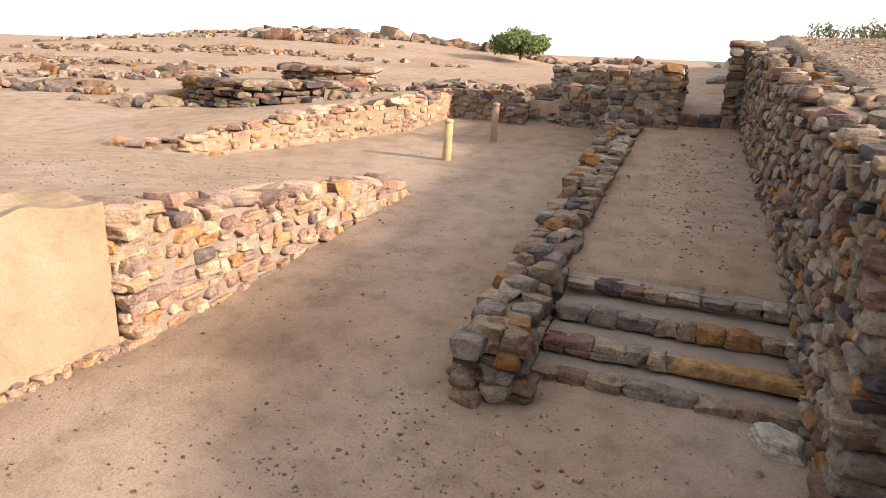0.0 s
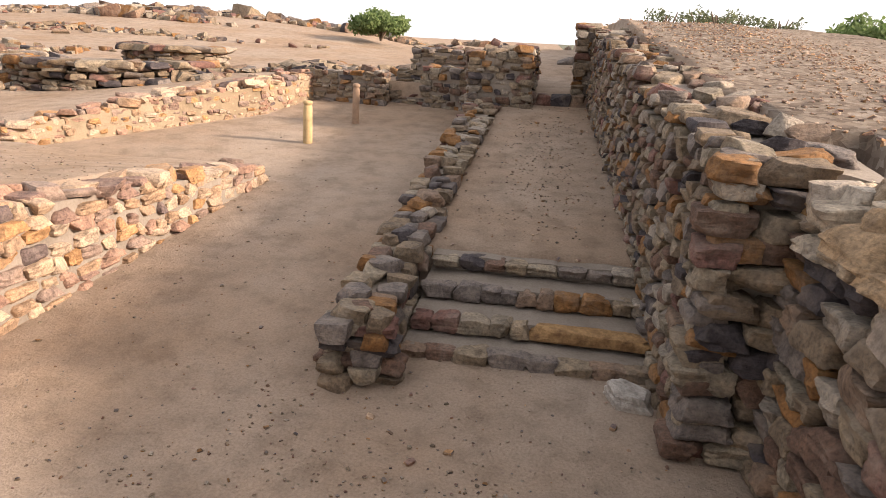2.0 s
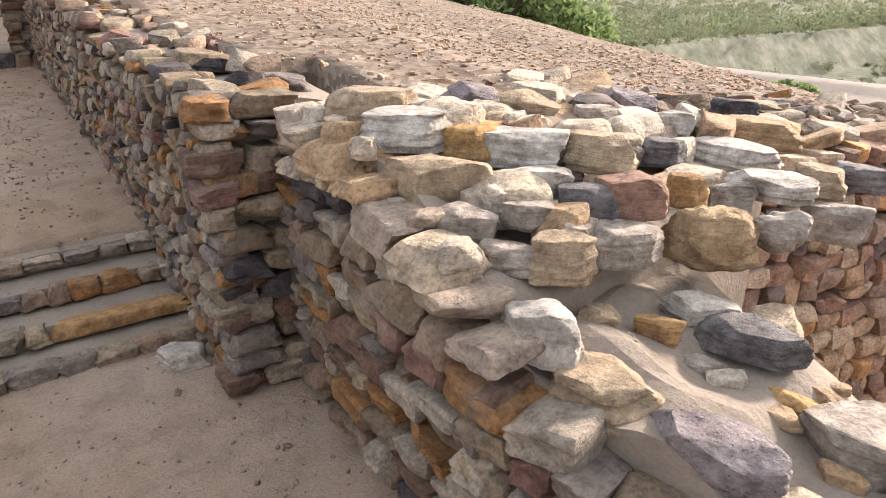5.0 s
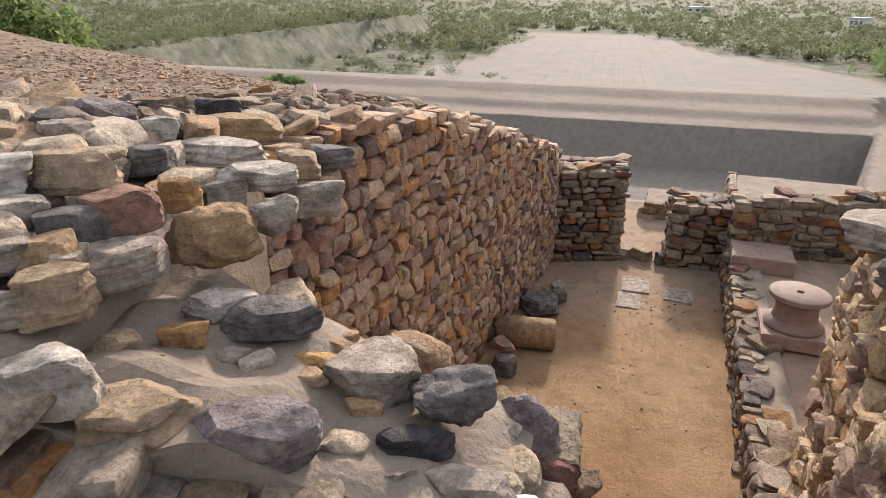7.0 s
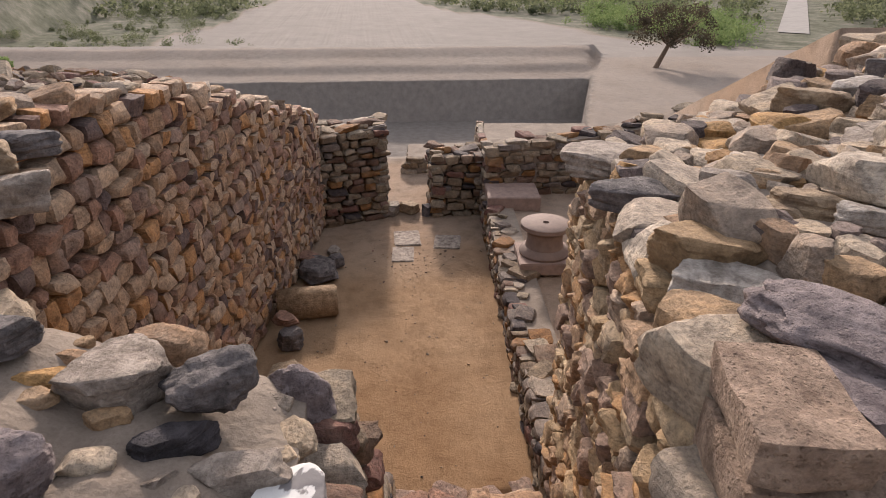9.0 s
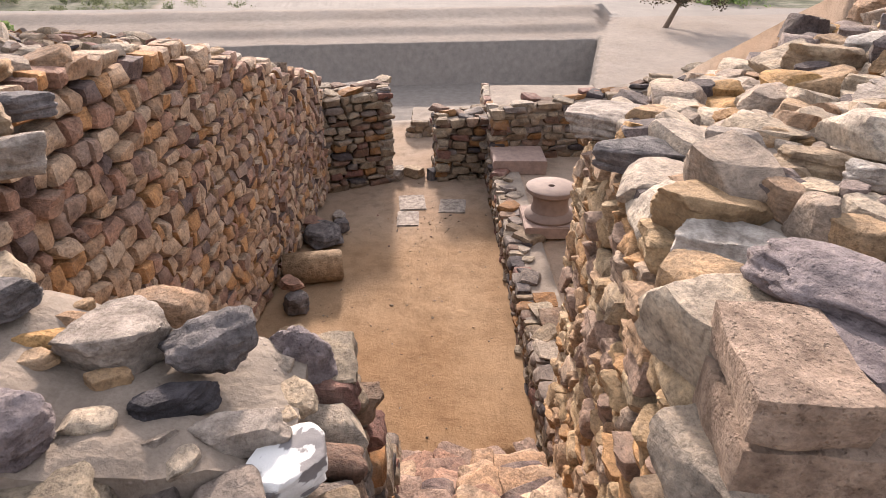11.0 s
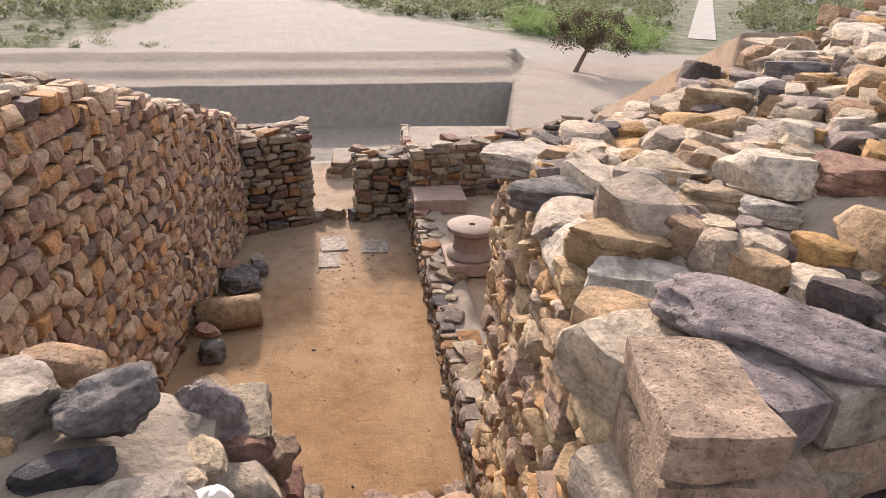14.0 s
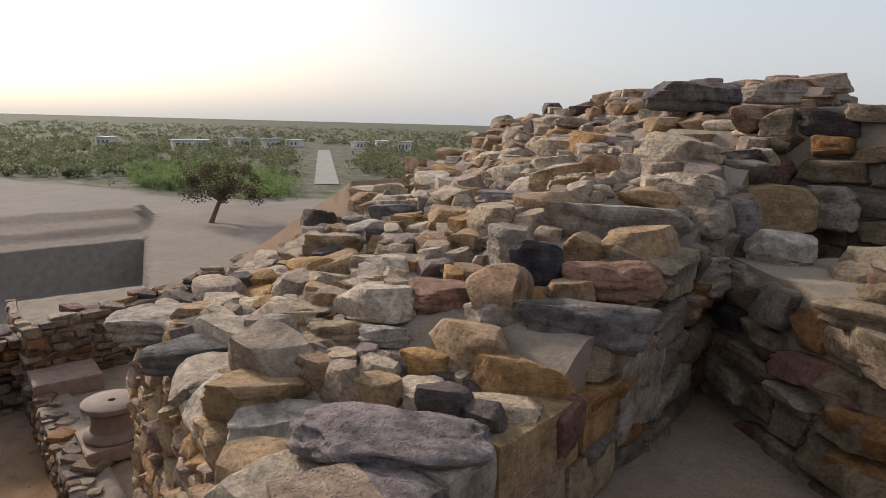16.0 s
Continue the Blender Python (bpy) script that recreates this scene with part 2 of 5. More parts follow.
def cube_net(n):
    """Unit cube with n by n quads a side: vertices and faces."""
    index, verts, faces = {}, [], []

    def vid(p):
        if p not in index:
            index[p] = len(verts)
            verts.append([c / n - 0.5 for c in p])
        return index[p]
    for ax in range(3):
        for side in (0, n):
            for i in range(n):
                for j in range(n):
                    q = []
                    for di, dj in ((0, 0), (1, 0), (1, 1), (0, 1)):
                        p = [0, 0, 0]
                        p[ax], p[(ax + 1) % 3], p[(ax + 2) % 3] = side, i + di, j + dj
                        q.append(vid(tuple(p)))
                    faces.append(q if side else q[::-1])
    return np.array(verts), faces


def rock_shape(seed, n, power=5.0, rough=0.07, layers=0.0, chips=7):
    """A hewn or weathered stone that fills a unit cube: flattened faces, blunted edges, uneven bulges."""
    rng = np.random.default_rng(seed)
    v, f = cube_net(n)
    off = Vector(rng.uniform(-50, 50, 3))
    taper = rng.uniform(-0.2, 0.2, 4)
    cuts = []
    for _ in range(chips):
        c = rng.normal(0, 1, 3)
        c[np.argmax(np.abs(c))] *= 1.5
        c /= np.linalg.norm(c)
        cuts.append((c, rng.uniform(0.40, 0.60)))
    out = []
    for p in v:
        q = np.sign(p) * (np.abs(p) * 2)
        r = (np.abs(q) ** power).sum() ** (1 / power)
        s = q / max(r, 1e-6) * np.abs(q).max() * 0.5
        d = Vector(s * 2.1) + off
        s = s * (1 + rough * 2.2 * noise.noise(d) + rough * 0.9 * noise.noise(d * 2.7) + (rough * 0.5 * noise.noise(d * 6.1) if n > 4 else 0))
        if layers:
            s[:2] *= 1 + layers * noise.noise(Vector((s[0] * 0.8, s[1] * 0.8, s[2] * 9)) + off)
        for c, lim in cuts:
            over = float(s @ c) - lim
            if over > 0:
                s = s - c * over * 0.92
        x, y, zz = s
        s = np.array([x * (1 + taper[0] * zz * 2 + taper[1] * y), y * (1 + taper[2] * zz * 2), zz * (1 + taper[3] * x * 2)])
        out.append(s)
    return np.array(out), f


LOW = [rock_shape(100 + i, 4, 10.0, 0.07, 0.0, 4) for i in range(18)]
MID = [rock_shape(200 + i, 8, 9.0, 0.08, 0.07, 5) for i in range(18)]
ROUND = [rock_shape(400 + i, 20, 2.6, 0.13, 0.0, 1) for i in range(12)]


def flag_shape(seed, n):
    """A broken flagstone that fills a unit cube: straight split edges, a flat bedding top and stepped layers at the sides."""
    rng = np.random.default_rng(seed)
    v, f = cube_net(n)
    off = Vector(rng.uniform(-50, 50, 3))
    sides = int(rng.integers(5, 8))
    a0 = rng.uniform(0, 6.3)
    cuts = []
    for k in range(sides):
        a = a0 + 2 * math.pi * k / sides + rng.normal(0, 0.22)
        c = np.array((math.cos(a), math.sin(a), rng.normal(0.12, 0.22)))
        cuts.append((c / np.linalg.norm(c), rng.uniform(0.36, 0.5)))
    for _ in range(4):
        c = np.array((*rng.normal(0, 1, 2), rng.uniform(0.6, 1.4)))
        cuts.append((c / np.linalg.norm(c), rng.uniform(0.44, 0.56)))
    c = np.array((rng.normal(0, 0.12), rng.normal(0, 0.12), 1.0))
    cuts.append((c / np.linalg.norm(c), rng.uniform(0.38, 0.46)))
    beds = rng.uniform(-0.055, 0.055, 8)
    out = []
    for p in v:
        q = p * 2
        r = (np.abs(q) ** 9).sum() ** (1 / 9)
        s = q / max(r, 1e-6) * np.abs(q).max() * 0.5
        for c, lim in cuts:
            over = float(s @ c) - lim
            if over > 0:
                s = s - c * over * 0.97
        d = Vector(s * 2.3) + off
        k = (s[2] + 0.5) * 6.0 + 0.8 * noise.noise(d * 0.8)
        s[:2] *= 1 + beds[int(max(0, min(7, k)))] * min(1.0, n / 12)
        s = s * (1 + 0.05 * noise.noise(d) + 0.045 * noise.noise(d * 2.9) + (0.03 * noise.noise(d * 7.0) if n > 8 else 0))
        out.append(s)
    out = np.array(out)
    lo, hi = out.min(0), out.max(0)
    return (out - (lo + hi) / 2) / (hi - lo), f


FLAG = [flag_shape(500 + i, 18) for i in range(14)]
SPLIT = [flag_shape(600 + i, 8) for i in range(18)]
TINY = [rock_shape(700 + i, 2, 4.0, 0.12, 0.0, 2) for i in range(18)]
LOW_F = np.array(LOW[0][1])
MID_F = np.array(MID[0][1])
STOCK = {}


def stock_mesh(level, i, mat):
    key = (level, i, mat.name)
    if key not in STOCK:
        v, f = (LOW, MID, ROUND, FLAG, SPLIT)[level][i]
        STOCK[key] = mesh_of("stone", v, f, mat, True, 34)
    return STOCK[key]


class Masonry:
    """Collects stones of one wall; the first are pieces of their own, the rest are joined."""

    def __init__(self, owner, piece=None, joined=None, cap=300):
        self.owner, self.piece, self.joined, self.cap = owner, piece or M_PIECE, joined or M_ISLE, cap
        self.list = []

    def add(self, pos, size, rot=(0, 0, 0), level=0, near=0.0):
        self.list.append((near, pos, size, rot, level))

    def build(self):
        order = sorted(self.list, key=lambda s: s[0])
        verts, faces, base = [], [], 0
        for k, (_, pos, size, rot, level) in enumerate(order):
            i = int(RNG.integers(0, 18))
            m = Matrix.LocRotScale(Vector(pos), Euler(rot), Vector(size))
            if k < self.cap:
                ob = new("stone", stock_mesh(level, i, self.piece))
                ob.matrix_basis = m
                ob.parent = self.owner
            else:
                v = {0: LOW, 1: MID, 4: SPLIT}[level][i][0]
                a = np.array(m.to_3x3())
                verts.append(v @ a.T + np.array(pos))
                faces.append((LOW_F if level == 0 else MID_F) + base)
                base += len(v)
        if verts:
            me = mesh_of("rubble_stones", np.concatenate(verts), np.concatenate(faces).tolist(), self.joined, True, 34)
            ob = new("rubble_stones", me)
            ob.parent = self.owner
            tagged(ob, kind="stuff")


EYE = np.array([0.1, -0.1, 1.65])


def dist(p):
    return float(np.linalg.norm(np.array(p) - EYE))


def mass(name, quad, top, base, nu, nv, mat, label, category="wall", kind="structure", rough=0.02):
    """An earth core over a plan quadrangle: a grid top at top(x, y) and skirts down to base (number or function)."""
    a, b, c, d = [np.array(p, float) for p in quad]
    verts, faces = [], []
    low = base if callable(base) else (lambda x, y: base)
    for j in range(nv + 1):
        for i in range(nu + 1):
            u, w = i / nu, j / nv
            p = (1 - u) * (1 - w) * a + u * (1 - w) * b + u * w * c + (1 - u) * w * d
            verts.append((p[0], p[1], top(p[0], p[1]) + rough * noise.noise(Vector((p[0] * 5, p[1] * 5, 1)))))
    w_ = nu + 1
    for j in range(nv):
        for i in range(nu):
            faces.append((j * w_ + i, j * w_ + i + 1, (j + 1) * w_ + i + 1, (j + 1) * w_ + i))
    ring = [i for i in range(nu)] + [j * w_ + nu for j in range(nv)] + [nv * w_ + i for i in range(nu, 0, -1)] + [j * w_ for j in range(nv, 0, -1)]
    start = len(verts)
    for r in ring:
        x, y, _ = verts[r]
        verts.append((x, y, low(x, y)))
    n = len(ring)
    for k in range(n):
        faces.append((ring[k], start + k, start + (k + 1) % n, ring[(k + 1) % n]))
    faces.append(tuple(start + k for k in range(n - 1, -1, -1)))
    me = mesh_of(name, verts, faces, mat)
    bm = bmesh.new()
    bm.from_mesh(me)
    bmesh.ops.recalc_face_normals(bm, faces=bm.faces)
    bm.to_mesh(me)
    bm.free()
    ob = new(name, me)
    tagged(ob, label, category, kind=kind)
    return ob


def face_stones(mas, p, q, low, top, course=0.09, length=0.19, depth=0.16, proud=0.03, level=0, jitter=0.012, lean=0.0, gap=0.93, rnd=None):
    """Courses of stones on the upright face from plan point p to q, seen from the side on the right of p to q."""
    p, q = np.array(p, float), np.array(q, float)
    run = np.linalg.norm(q - p)
    way = (q - p) / run
    out = np.array([way[1], -way[0]])
    yaw = math.atan2(way[1], way[0])
    zmin = min(low(*p), low(*q), low(*((p + q) / 2)))
    zmax = max(top(*p), top(*q), top(*((p + q) / 2)))
    zc = zmin
    while zc < zmax:
        h = course * RNG.uniform(0.72, 1.3)
        s = RNG.uniform(-0.5, 0) * length
        while s < run:
            ln = length * RNG.uniform(0.55, 1.5)
            mid = min(max(s + ln / 2, 0.02), run - 0.02)
            c = p + way * mid
            zm = zc + h / 2 + RNG.normal(0, jitter)
            if low(*c) - 0.4 * h < zm - h * 0.2 and zm + h * 0.15 < top(*c) + 0.02:
                dd = depth * RNG.uniform(0.8, 1.2)
                at = c + out * (proud - dd / 2 + RNG.normal(0, jitter)) - out * lean * (zm - zmin)
                mas.add((at[0], at[1], zm), (ln * gap * 0.99, dd, h * gap), (RNG.normal(0, 0.05), RNG.normal(0, 0.05), yaw + RNG.normal(0, 0.04)),
                        level, dist((at[0], at[1], zm)))
            s += ln
        zc += h


def top_stones(mas, quad, top, step, size, level=4, sink=0.25, flat=0.5, keep=0.85, tilt=0.12, turn=0.5):
    """Stones bedded on the uneven top of a wall."""
    a, b, c, d = [np.array(p, float) for p in quad]
    nu = max(1, int(round(np.linalg.norm(b - a) / step)))
    nv = max(1, int(round(np.linalg.norm(d - a) / step)))
    yaw = math.atan2(*(b - a)[::-1])
    for j in range(nv):
        for i in range(nu):
            if RNG.random() > keep:
                continue
            u, w = (i + 0.5 + RNG.uniform(-0.36, 0.36)) / nu, (j + 0.5 + RNG.uniform(-0.36, 0.36)) / nv
            p = (1 - u) * (1 - w) * a + u * (1 - w) * b + u * w * c + (1 - u) * w * d
            if any(math.hypot(p[0] - k[0], p[1] - k[1]) < k[2] for k in TAKEN):
                continue
            s = size * RNG.uniform(0.6, 1.5)
            hgt = s * flat * RNG.uniform(0.6, 1.3)
            zz = top(p[0], p[1]) + hgt * (0.5 - sink)
            mas.add((p[0], p[1], zz), (s, s * RNG.uniform(0.55, 0.9), hgt), (RNG.normal(0, tilt), RNG.normal(0, tilt), yaw + RNG.normal(0, turn)),
                    level, dist((p[0], p[1], zz)))


# ------------------------------------------------------------------ the lie of the land


def lerp(v, xs, ys):
    return float(np.interp(v, xs, ys))


def court(y):
    return 0.085 * max(0.0, min(y, 11.0) - 2.6)


def ramp(y):
    return 0.36 + 0.118 * (min(y, 8.3) - 3.74)


def left_edge(x):
    return 1.11 - 0.164 * (x - 6.28)


def right_edge(x):
    return -1.47 - 0.095 * (x - 3.95) if x > 3.75 else -0.87 - 0.188 * (x - 0.93)


def lit_line(y):
    """x of the low wall that bounds the far court."""
    return lerp(y, [5.9, 6.98, 8.6, 10.0], [-5.7, -4.92, -3.89, -3.72])


def wall1_x(y):
    return 0.67 - 0.031 * (y - 2.48)


def wall1_top(y):
    return 1.27 + 0.088 * (min(y, 8.8) - 2.48)


def w3_top(x):
    return lerp(x, [2.2, 3.8, 4.3, 5.6, 7.5, 9.7, 11], [1.05, 0.85, 0.84, 0.65, 0.1, -0.55, -1.0])


def mound(x, y):
    a = 1.98 - (0.075 * (x - 3.5) ** 2 if x > 3.5 else 0)
    b = w3_top(x) + 0.12 * (y - left_edge(x)) if x > 2.2 else 1.2 + 0.10 * (y - 1.8)
    b = max(b, 1.2 + 0.088 * (min(y, 9) - 2.5)) if x < 1.6 else b
    m = min(a, b, 2.0)
    if x > 7.5:
        m = min(m, lerp(x, [7.5, 8.2, 9.2, 10.5], [0.6, 0.1, -0.55, -2.45]))
    return max(m, -2.5)


def stair(x):
    return lerp(x, [0.9, 3.9], [0.0, -2.3])


def h4(x, y):
    """Top of the ruined block beside the stairs."""
    zz = 0.78 + 0.28 * max(0.0, -y - 1.2) - 0.20 * max(0.0, x - 2.0)
    zz = min(zz, 2.05)
    k = math.floor(zz / 0.17)
    fr = zz / 0.17 - k
    return 0.17 * (k + min(1.0, max(0.0, (fr - 0.55) / 0.4)))


def plain(x, y):
    """The land outside: terraces of the dry tank, then the plain."""
    r = math.hypot(x, y)
    if x > 9 and y < 40 and x > abs(y) * 0.3:
        south = y < -0.36 * x
        if x < 14 or south:
            e = -2.45 - 0.02 * (x - 10)
            if south:
                e = lerp(x, [10, 24, 30, 48, 70], [-2.45, -2.5, -2.6, -7, -8])
            return e
        return lerp(x, [14, 14.3, 23.2, 23.4, 24.6, 25.2, 26.6, 27.6, 29, 45, 60], [-2.6, -3.95, -4.0, -2.63, -2.56, -2.36, -2.28, -2.05, -2.08, -6.5, -8])
    return None


def ground_height(x, y):
    far = plain(x, y)
    n = noise.noise(Vector((x * 0.8, y * 0.8, 3))) * 0.03 + noise.noise(Vector((x * 3.1, y * 3.1, 9))) * 0.012
    if x > 10.5 and far is not None:
        return far + n * (1 if x < 40 else 4)
    # corridor, stairs and side chamber
    if 0.95 < x <= 10.5:
        yl = (left_edge(x) + 0.2 if x < 9.9 else 0.4) if x > 2.35 else -0.05
        yr = right_edge(x) - 0.15
        if yr < y < yl:
            if x < 3.8 and y < 0.1:
                return stair(x) - 0.35
            return -2.3 - 0.02 * (x - 4) + n * 0.5
        if 3.4 < x and -5.2 < y <= yr:
            return -1.93 + n * 0.5
    if x > 10.4 and y < 1.0:
        return -2.45 + n
    if x < 1.6 and y < -0.95:
        niche = lerp(-y, [0.95, 1.2], [0.0, 0.45])
        if x > -3 and y > -4.4:
            return niche + n * 0.4
    # block beside the stairs and the land behind it
    if y < -0.8 and x > 1.6:
        if x < 6.6 and y > -8:
            return h4(x, y) - 0.5
        return max(-2.45, 1.3 - 0.5 * max(0, x - 6.0)) + n
    if y < -4.6:
        return 1.5 + n
    # mound behind the walls
    if (y > 1.6 and x > (1.35 if y < 3 else wall1_x(min(y, 9)) + 0.38)) or (x > 2.35 and y > left_edge(x)):
        m = mound(x, y)
        if y > 12:
            m = m + (lerp(y, [12, 30, 60, 120], [0, -0.3, -3, -9]))
        return max(m, -8.0 if y > 20 else -2.5) + n
    # ramp
    if -0.8 < x < wall1_x(min(y, 9)) + 0.38 and y > 3.85:
        r = ramp(y)
        if y > 8.3:
            r = lerp(y, [8.3, 8.6, 14, 30, 60, 120], [0.9, 1.0, 1.5, 1.35, -3, -8])
        return r + n * 0.4
    hill = lerp(y, [6, 10, 16, 34, 45, 80], [0.35, 0.6, 0.85, 1.3, 1.0, -8]) + lerp(math.hypot(x + 19, y - 31), [0, 6, 14, 22], [1.0, 0.75, 0.2, 0])
    rise = lerp(x, [-60, -25, -8, -3], [-0.6, 0.1, 0.0, 0.0])
    # terrace on the left
    if x < (-2.95 if y > 2.2 else -3.5):
        front = lerp(y, [-6, 2.4, 4.2, 5.6, 6.4], [0.85, 0.76, 0.6, 0.38, court(6.4)])
        if y < 5.9:
            blend = lerp(x, [-9, -6, -3], [0.45, 0.55, 1])
            return front * blend + 0.42 * (1 - blend) + n
        if x < lit_line(min(y, 10)) - 0.1:
            if y < 10 or x < -4.2:
                top = lerp(y, [5.9, 6.98, 8.6, 10.0, 12], [0.42, 0.68, 0.88, 0.97, 0.95])
                t = min(1.0, max(0.0, (lit_line(min(y, 10)) - x) / 4.0))
                return top * (1 - t) + (hill + rise) * t + n
    if y > 10.1:
        return max(hill, 0.95) + n if y < 40 else hill + n
    if y < -2:
        return lerp(-y, [2, 14, 30, 60], [0, 0.2, -1, -8]) + n * 0.4
    return court(y) + n * 0.5


def spaced(lo, hi, step, reach):
    mid = np.arange(lo, hi + step / 2, step)
    grow, d, x = [], step, hi
    while x < reach:
        d *= 1.13
        x += d
        grow.append(x)
    low, d, x = [], step, lo
    while x > -reach:
        d *= 1.13
        x -= d
        low.append(x)
    return np.concatenate([low[::-1], mid, grow])


gx, gy = spaced(-8, 12, 0.1, 3200), spaced(-8, 13, 0.1, 3200)
gx = np.concatenate([gx[gx < 12.01], np.arange(12.2, 30, 0.2), np.array([30 * 1.07 ** k for k in range(71)])])
gverts, cover, river, ochre = [], [], [], []
for yy in gy:
    for xx in gx:
        zz = ground_height(xx, yy)
        r = math.hypot(xx, yy)
        if r > 60:
            zz = min(zz, lerp(r, [60, 110], [3, -8])) if xx < 20 else zz
        if r > 150:
            zz = -8.0
        gverts.append((xx, yy, zz))
        gravel = 1.0 if (xx > 1.0 and yy > 1.8 and xx < 11 and zz > -1.5) else 0.0
        bank = lerp(xx, [13.5, 14, 23.5, 23.8, 27, 27.6], [0, 1, 1, 0.5, 0.6, 0]) if yy > -0.37 * xx else 0.0
        wob = 8 * noise.noise(Vector((xx * 0.03, yy * 0.03, 0)))
        bed = xx > 28 and -33 + 0.39 * (xx - 86) + wob < yy < 20 + wob and xx < 160
        scrub = 0.0 if (r < 45 or bed or xx < 12) else min(1.0, (r - 45) / 20)
        river.append(0.9 if bed else (0.65 * (1 - scrub) * (1 - 0.8 * bank) if xx > 12 and r > 14 else 0.0))
        ochre.append(lerp(xx, [3, 4, 7.5, 9.2], [0.9, 0.9, 0.8, 0.15]) if (1.0 < xx < 9.4 and -1.9 < yy < 1.5 and zz < -0.3) else 0.0)
        cover.append((gravel, bank, scrub, 1))
nx, ny = len(gx), len(gy)
idx = np.arange(nx * ny).reshape(ny, nx)
gfaces = np.stack([idx[:-1, :-1], idx[:-1, 1:], idx[1:, 1:], idx[1:, :-1]], -1).reshape(-1, 4)
gme = mesh_of("ground", gverts, gfaces.tolist(), M_GROUND, True)
ca = gme.color_attributes.new("cover", "FLOAT_COLOR", "POINT")
ca.data.foreach_set("color", np.array(cover, np.float32).ravel())
ra = gme.attributes.new("river", "FLOAT", "POINT")
ra.data.foreach_set("value", np.array(river, np.float32))
oa = gme.attributes.new("ochre", "FLOAT", "POINT")
oa.data.foreach_set("value", np.array(ochre, np.float32))
tagged(new("ground", gme), "dry sandy silt ground with grit and footprints", "ground", kind="structure")

# ------------------------------------------------------------------ single stones
S_GREY = single_stone("grey_sandstone", (0.47, 0.395, 0.33), (0.27, 0.215, 0.175))
S_DARK = single_stone("dark_basalt_like_stone", (0.22, 0.19, 0.18), (0.09, 0.08, 0.08), 0.3)
S_PALE = single_stone("pale_limestone", (0.62, 0.55, 0.48), (0.38, 0.325, 0.275))
S_TAN = single_stone("tan_sandstone", (0.48, 0.36, 0.24), (0.32, 0.23, 0.16), 0.2)
S_RED = single_stone("red_sandstone", (0.36, 0.21, 0.15), (0.22, 0.13, 0.10))
S_PURPLE = single_stone("purple_grey_stone", (0.33, 0.27, 0.26), (0.20, 0.16, 0.16), 0.5)
S_YELLOW = single_stone("yellow_sandstone", (0.47, 0.325, 0.19), (0.33, 0.215, 0.125), 0.15)
S_ORANGE = single_stone("orange_sandstone", (0.47, 0.28, 0.13), (0.32, 0.18, 0.09))
S_BLACK = single_stone("scorched_black_stone", (0.085, 0.075, 0.08), (0.035, 0.03, 0.032), 0.2)
S_ZEBRA, zt, zb = graph("blotched_white_stone")
zco = zt.nodes.new("ShaderNodeTexCoord").outputs["Object"]
zn = noise_tex(zt, zco, 2.6, 4.0, 0.5)
zt.links.new(ramp_of(zt, zn, [(0.48, (0.58, 0.56, 0.53)), (0.52, (0.17, 0.155, 0.15))]), zb.inputs["Base Color"])
zb.inputs["Roughness"].default_value = 0.85
bumped(zt, zb, (zn, 0.4, 0.02), (noise_tex(zt, zco, 50.0), 0.4, 0.006))
TAKEN = []


def boulder(x, y, z, w, d, h, yaw, tilt, mat, label, shape="flag"):
    i = len(TAKEN) % (14 if shape == "flag" else 12)
    ob = new("stone_block", stock_mesh(3 if shape == "flag" else 2, i, mat))
    ob.matrix_basis = Matrix.LocRotScale((x, y, z), Euler((radians(tilt * 0.4), radians(tilt), radians(yaw))), Vector((w, d, h)))
    TAKEN.append((x, y, w * 0.42))
    return tagged(ob, label, "stone")


boulder(1.62, 0.47, 0.63, 0.29, 0.25, 0.16, -75, 0, S_GREY, "large blunt grey-brown boulder on the wall end")
boulder(1.59, 0.22, 0.62, 0.22, 0.17, 0.13, -63, 0, S_DARK, "dark grey pitted boulder on the wall end", "round")
boulder(1.78, 0.02, 0.35, 0.23, 0.18, 0.28, -75, 0, S_PURPLE, "squat reddish-grey stone at the head of the stairs", "round")
boulder(1.42, 0.28, 0.58, 0.23, 0.09, 0.08, -57, 4, S_BLACK, "flat blue-black slab on the wall end")
boulder(1.28, 0.03, 0.46, 0.29, 0.17, 0.12, -37, 0, S_ZEBRA, "white stone blotched with grey at the wall end")
boulder(1.19, 0.44, 0.57, 0.29, 0.11, 0.08, -47, 8, S_PALE, "flat white broken slab on the wall end")
boulder(1.35, 0.12, 0.53, 0.24, 0.11, 0.08, -78, 0, S_GREY, "flat grey stone bedded in mud")
boulder(1.30, 0.28, 0.55, 0.09, 0.03, 0.08, -45, 0, S_GREY, "small pale stone bedded in mud")
boulder(1.25, 0.52, 0.59, 0.13, 0.06, 0.08, -34, 0, S_GREY, "flat grey stone beside the wedge")
boulder(1.64, 0.79, 0.76, 0.30, 0.17, 0.09, -73, 0, S_DARK, "cracked layered dark slab on the wall top")
boulder(1.64, 0.95, 0.78, 0.24, 0.13, 0.08, -46, 6, S_PALE, "pale layered slab on the wall top")
boulder(1.33, 1.07, 0.78, 0.13, 0.09, 0.10, -35, 0, S_TAN, "small brown block bedded in mud mortar")
boulder(1.46, 0.96, 0.77, 0.14, 0.07, 0.08, -60, 0, S_ORANGE, "small orange-brown stone bedded in mud mortar")
boulder(1.49, 0.84, 0.69, 0.16, 0.06, 0.08, -54, 0, S_GREY, "flat grey stone bedded in mud mortar")
boulder(1.36, 0.72, 0.67, 0.15, 0.06, 0.08, -43, 0, S_PALE, "small pale stone bedded in mud mortar")
